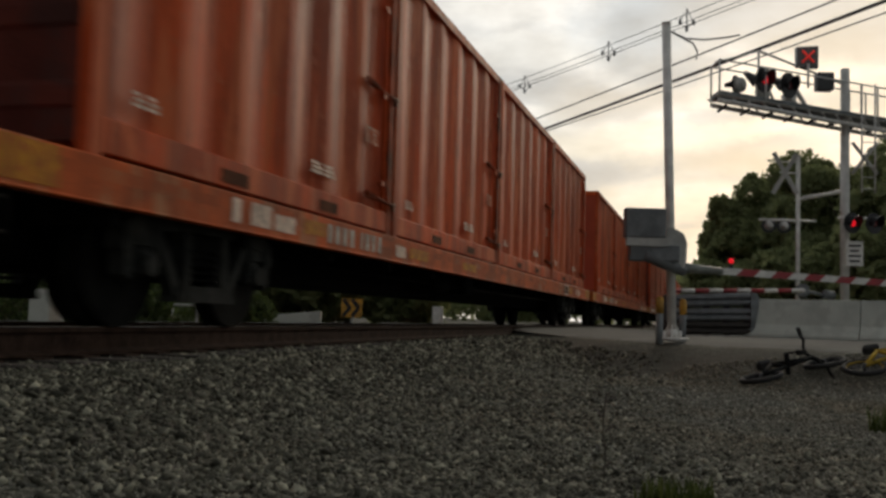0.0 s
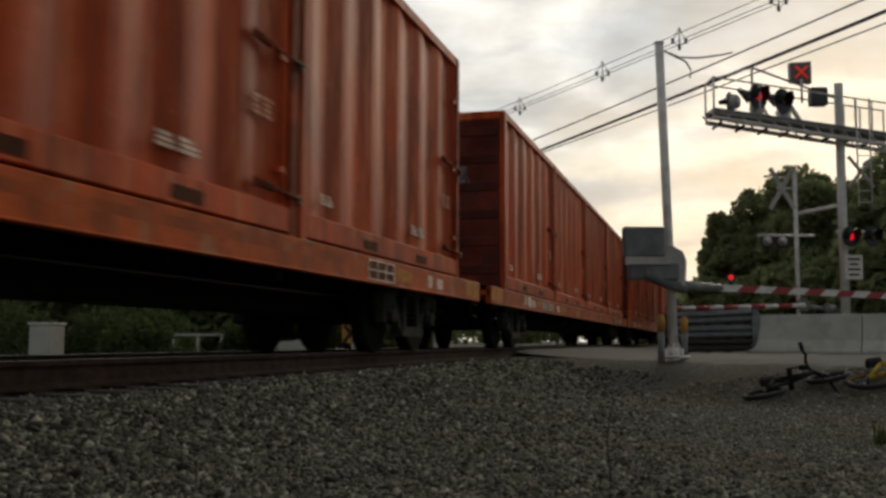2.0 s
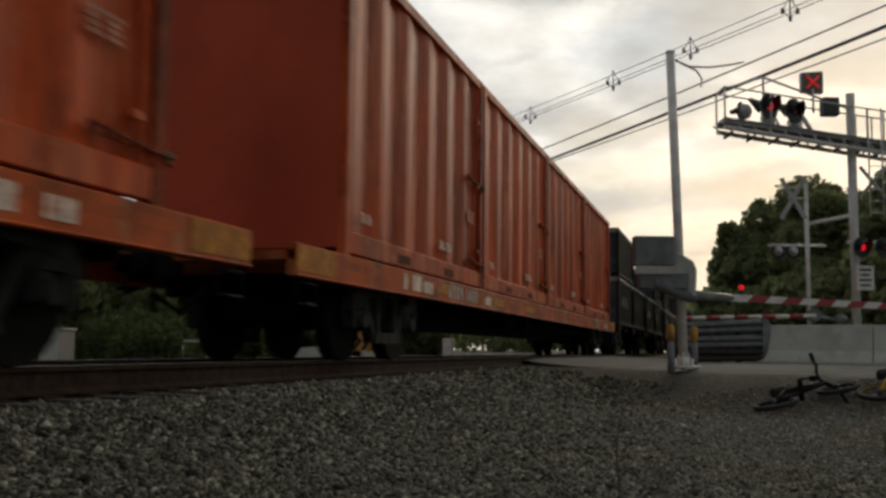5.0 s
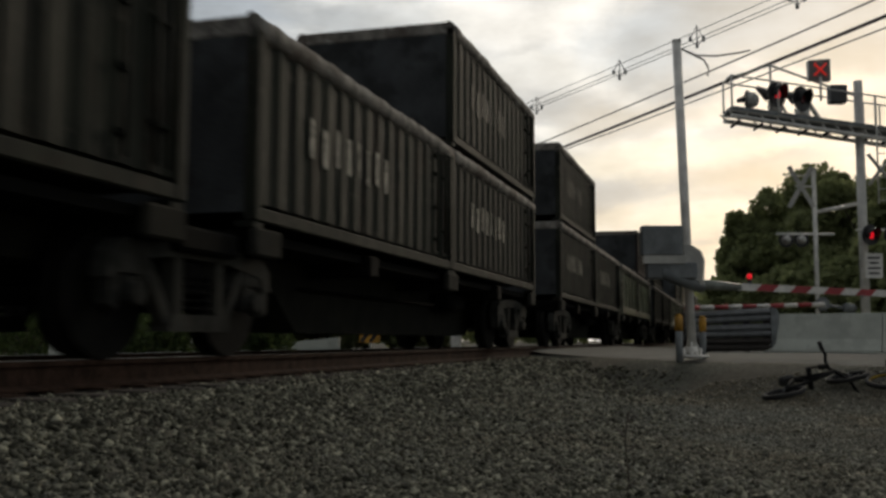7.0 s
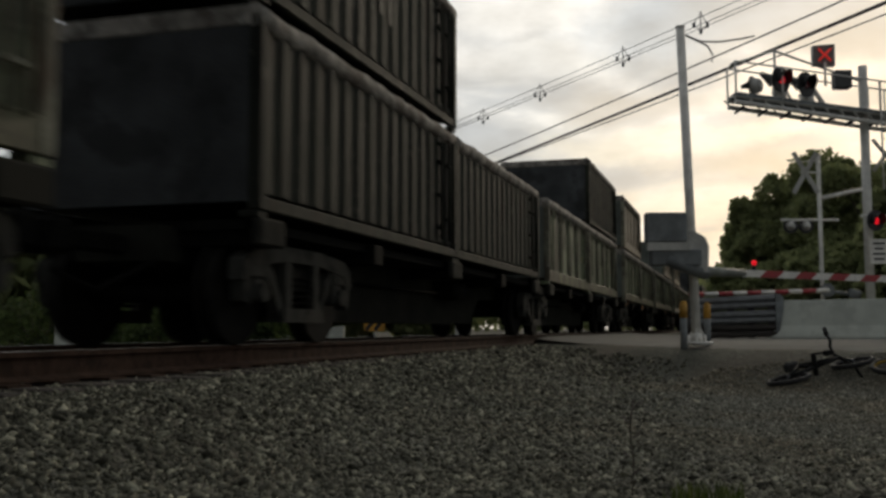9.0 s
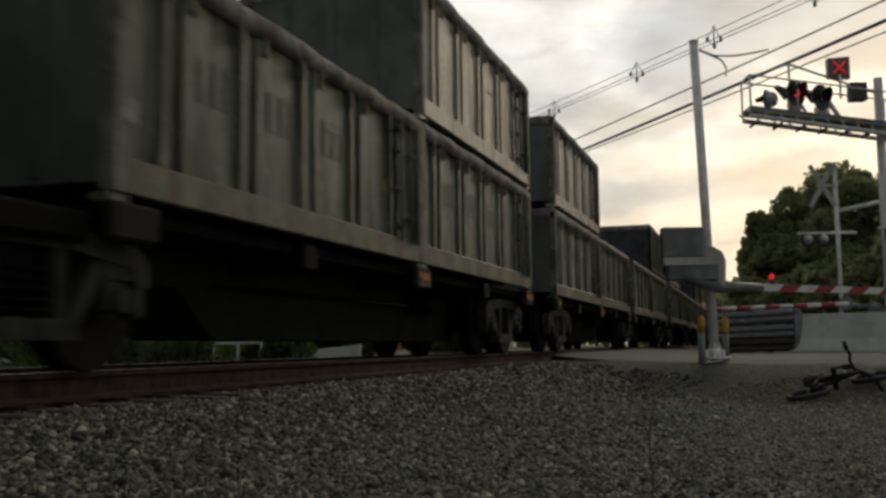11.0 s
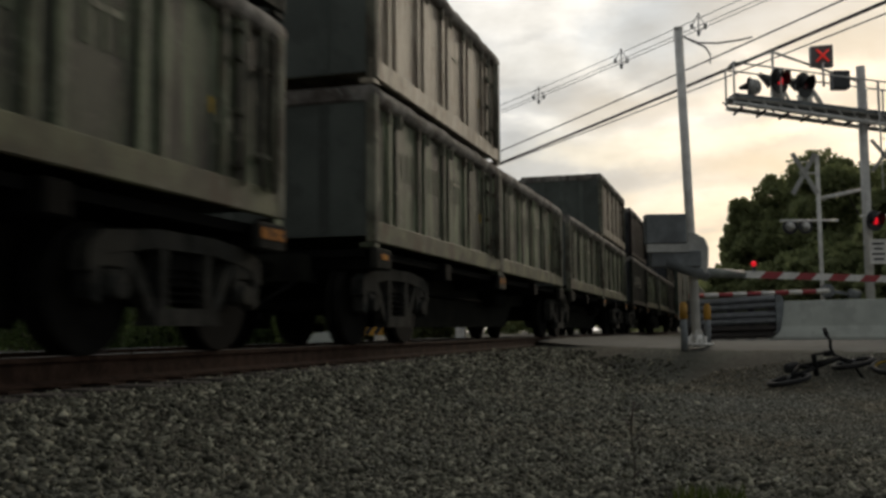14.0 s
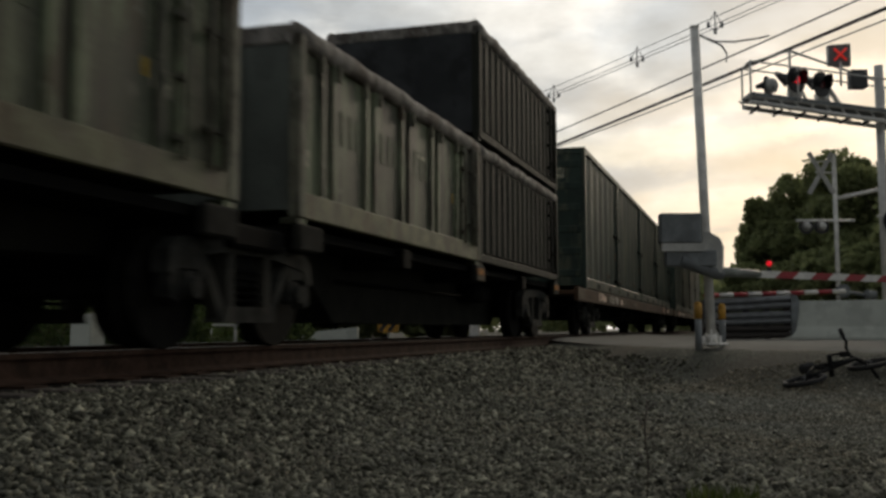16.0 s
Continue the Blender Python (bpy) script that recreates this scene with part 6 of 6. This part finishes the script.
build_trees()
g0 = ar(4.0, 0.98)
blades("grass_tuft", "small green grass tuft growing in the gravel", (g0.x, g0.y), 0.15, 0.135, 180, 3)
g1 = ar(7.0, 3.24)
blades("weed_patch", "green weeds at the edge of the dirt", (g1.x, g1.y), 0.16, 0.2, 130, 4)


def build_stalk():
    t = thing("dry_weed", "thin dry brown weed stalk standing in the gravel", "weed")
    p = ar(4.4, 0.76)
    z = float(ground_z(p.x, p.y))
    bm = bmesh.new()
    polytube(bm, [(p.x, p.y, z - 0.02), (p.x + 0.01, p.y, z + 0.15), (p.x - 0.005, p.y, z + 0.3), (p.x + 0.012, p.y, z + 0.43)], 0.005, 5)
    part("stem", bm, BARK, t)
    for k, (h, d) in enumerate(((0.1, 1), (0.17, -1), (0.25, 1), (0.32, -1), (0.38, 1))):
        bm = bmesh.new()
        a = Vector((p.x, p.y, z + h)); b = a + Vector((0.05 * d, 0.01, 0.045))
        w = Vector((0, 0.012, 0.006))
        bm.faces.new([bm.verts.new(v) for v in (a, a.lerp(b, 0.5) + w, b, a.lerp(b, 0.5) - w)])
        part("leaf", bm, BARK, t)


build_stalk()


# ---------------------------------------------------------------- beyond the track


def build_beyond():
    t = thing("equipment_cabinet", "pale grey equipment cabinet beyond the track", "cabinet")
    c = ar(19.0, -7.35)
    z = float(ground_z(c.x, c.y))
    bm = bmesh.new(); box(bm, c.x - 0.23, c.x + 0.23, c.y - 0.23, c.y + 0.23, z - 0.02, 0.42, 0.02); part("body", bm, CONCRETE, t)
    bm = bmesh.new(); box(bm, c.x - 0.25, c.x + 0.25, c.y - 0.25, c.y + 0.25, 0.42, 0.455, 0.01); part("lid", bm, GALV, t)
    s = thing("chevron_sign", "yellow road sign with black chevrons beyond the track", "road sign")
    c = ar(32, -2.63, 0.36)
    m = Matrix.Translation(c) @ Matrix.Rotation(radians(HEAD), 4, "Z")
    bm = bmesh.new(); bmesh.ops.create_cube(bm, size=1, matrix=m @ Matrix.Diagonal((0.66, 0.02, 0.6, 1))); part("plate", bm, YELLOW, s)
    for k in (-0.16, 0.12):
        bm = bmesh.new()
        for sg in (-1, 1):
            bmesh.ops.create_cube(bm, size=1, matrix=m @ Matrix.Translation((k, -0.016, sg * 0.13)) @ Matrix.Rotation(sg * radians(-38), 4, "Y") @ Matrix.Diagonal((0.12, 0.006, 0.36, 1)))
        part("chevron", bm, BLACKP, s)
    bm = bmesh.new(); tube(bm, c + Vector((0, 0.03, -0.85)), c + Vector((0, 0.03, 0.2)), 0.03, 8); part("post", bm, GALV, s)
    w = thing("marker_post", "short white marker post beyond the track", "post")
    c = ar(34, 0.15)
    bm = bmesh.new(); box(bm, c.x - 0.17, c.x + 0.17, c.y - 0.1, c.y + 0.1, -0.2, 0.5, 0.02); part("body", bm, CREAM, w)
    k = thing("low_wall", "low pale concrete wall beyond the track", "wall")
    bm = bmesh.new()
    q = [ar(30, -5.1), ar(30, -3.4), ar(30.4, -3.4), ar(30.4, -5.1)]
    lo = [bm.verts.new((v.x, v.y, -0.35)) for v in q]
    hi = [bm.verts.new((v.x, v.y, h)) for v, h in zip(q, (0.04, 0.22, 0.22, 0.04))]
    bm.faces.new(lo); bm.faces.new(hi[::-1])
    for i in range(4):
        bm.faces.new((lo[i], lo[(i + 1) % 4], hi[(i + 1) % 4], hi[i]))
    bmesh.ops.bevel(bm, geom=bm.edges[:], offset=0.015, segments=1, affect="EDGES")
    part("wall_body", bm, CONCRETE, k)
    r = thing("pipe_rail", "low white pipe railing beyond the track", "railing")
    bm = bmesh.new()
    A, B = ar(24, -6.25, 0.26), ar(24, -5.1, 0.26)
    polytube(bm, [A, B], 0.035, 6)
    part("rail", bm, MIDGREY, r)
    for p in (A, A.lerp(B, 0.5), B):
        bm = bmesh.new(); tube(bm, p, p - Vector((0, 0, 0.75)), 0.035, 6); part("post", bm, MIDGREY, r)
    for i, (a, rr, h, sp) in enumerate(((21, -6.2, 0.9, 0.9), (23, -7.6, 1.1, 1.0), (26, -7.2, 1.3, 1.2), (27, -5.0, 1.0, 0.8), (22, -9.3, 1.3, 1.1), (30, -9.5, 1.8, 1.6), (23, -4.5, 0.72, 0.42))):
        rng = np.random.default_rng(80 + i)
        n = 900
        d = rng.normal(size=(n, 3)); d /= np.linalg.norm(d, axis=1)[:, None]
        b = ar(a, rr, -0.25)
        P = np.array(b) + np.abs(d * np.array([1, 1, 0])) * 0 + d * np.array([sp, sp, h]) * (rng.uniform(0.3, 1, n) ** 0.5)[:, None]
        P[:, 2] = np.abs(P[:, 2] + 0.25) - 0.25
        u = rng.normal(size=(n, 3)); u /= np.linalg.norm(u, axis=1)[:, None]
        v = np.cross(u, rng.normal(size=(n, 3))); v /= np.linalg.norm(v, axis=1)[:, None]
        q = np.stack([P - u * 0.09, P + v * 0.05, P + u * 0.09, P - v * 0.05], 1)
        t = thing("bush", "low green bush beyond the track", "bush", "bushes beyond the track")
        new("foliage", fine_mesh("foliage", q.reshape(-1, 3), np.arange(4 * n).reshape(n, 4), BUSH)).parent = t
        for k in range(4):
            bm = bmesh.new()
            w = k * 1.6 + i
            tube(bm, b - Vector((0, 0, 0.1)), b + Vector((math.cos(w) * sp * 0.5, math.sin(w) * sp * 0.5, h * 0.7)), 0.02, 6, 0.008)
            part("stem", bm, BARK, t)


build_beyond()

# ---------------------------------------------------------------- bicycles lying on the ground


def build_bike(name, label, origin, turn, frame_mat, tyre_mat, lean=0):
    t = thing(name, label, "bicycle", "bicycles on the ground")
    z = float(ground_z(origin[0], origin[1]))
    t.matrix_basis = pose(origin[0], origin[1], z + 0.05, lean, -8, turn)
    tl = Matrix.Rotation(radians(-3), 3, "X") @ Matrix.Rotation(radians(-5), 3, "Y")
    for x in (-0.48, 0.48):
        c = Vector((x, 0.0, 0.06 if x < 0 else 0.1))
        bm = bmesh.new(); ring(bm, c, 0.225, 0.03, tilt=tl, seg=28)
        w = part("wheel", bm, tyre_mat, t, "black bicycle tyre")
        bm = bmesh.new(); ring(bm, c, 0.197, 0.014, tilt=tl, seg=24, sub=5)
        part("rim", bm, frame_mat, w)
        bm = bmesh.new()
        for k in range(12):
            a = k * math.pi / 6
            tube(bm, c, c + tl @ Vector((math.cos(a) * 0.197, math.sin(a) * 0.197, 0)), 0.003, 4)
        tube(bm, c - Vector((0, 0, 0.05)), c + Vector((0, 0, 0.05)), 0.02, 8)
        part("spokes", bm, DARKGREY, w)
    bm = bmesh.new()
    bb, seat, head = Vector((-0.04, 0.05, 0.13)), Vector((-0.14, 0.22, 0.15)), Vector((0.36, 0.08, 0.18))
    hub0, hub1 = Vector((-0.48, 0, 0.08)), Vector((0.48, 0, 0.11))
    for p, q in ((bb, seat), (bb, head), (seat, head), (hub0, bb), (hub0, seat), (head, hub1), (head, head + Vector((-0.02, 0.05, 0.03)))):
        tube(bm, p, q, 0.024, 8)
    part("frame", bm, frame_mat, t)
    bm = bmesh.new()
    h = head + Vector((-0.02, 0.05, 0.03))
    polytube(bm, [h, h + Vector((-0.02, 0.03, 0.10)), h + Vector((-0.03, 0.0, 0.18)), h + Vector((-0.05, 0.02, 0.24))], 0.018, 8)
    polytube(bm, [h, h + Vector((0.03, -0.10, -0.05)), h + Vector((0.03, -0.26, -0.12)), h + Vector((-0.02, -0.42, -0.26))], 0.018, 8)
    bar = part("handlebar", bm, DULL_BLACK, t)
    bm = bmesh.new()
    tube(bm, h + Vector((-0.05, 0.02, 0.24)), h + Vector((-0.07, 0.03, 0.34)), 0.026, 8)
    part("grip", bm, RUBBER, bar)
    bm = bmesh.new()
    box(bm, seat.x - 0.12, seat.x + 0.1, seat.y + 0.06, seat.y + 0.14, 0.08, 0.2, 0.03)
    part("saddle", bm, RUBBER, t)
    bm = bmesh.new()
    tube(bm, bb - Vector((0, 0, 0.1)), bb + Vector((0, 0, 0.16)), 0.03, 8)
    tube(bm, bb + Vector((0, 0, 0.15)), bb + Vector((0.12, -0.1, 0.16)), 0.012, 6)
    box(bm, bb.x + 0.08, bb.x + 0.18, bb.y - 0.14, bb.y - 0.06, 0.25, 0.31, 0.01)
    part("crank", bm, DULL_BLACK, t)
    return t


p = ar(11.7, 4.25)
build_bike("bicycle", "black bicycle lying on its side on the dirt", (p.x, p.y), 38, DULL_BLACK, RUBBER)
p = ar(11.5, 5.40)
build_bike("bicycle", "yellow and black bicycle lying on its side on the dirt", (p.x, p.y), 30, DULL_YELLOW, RUBBER, 14)


# ---------------------------------------------------------------- what moves


def motions():
    for ob, s, z in MOVERS:
        walk(ob, [(t, pose(TRACK_X, s - V * t, z)) for t in (0, 4, 8, 12, 16)])


motions()
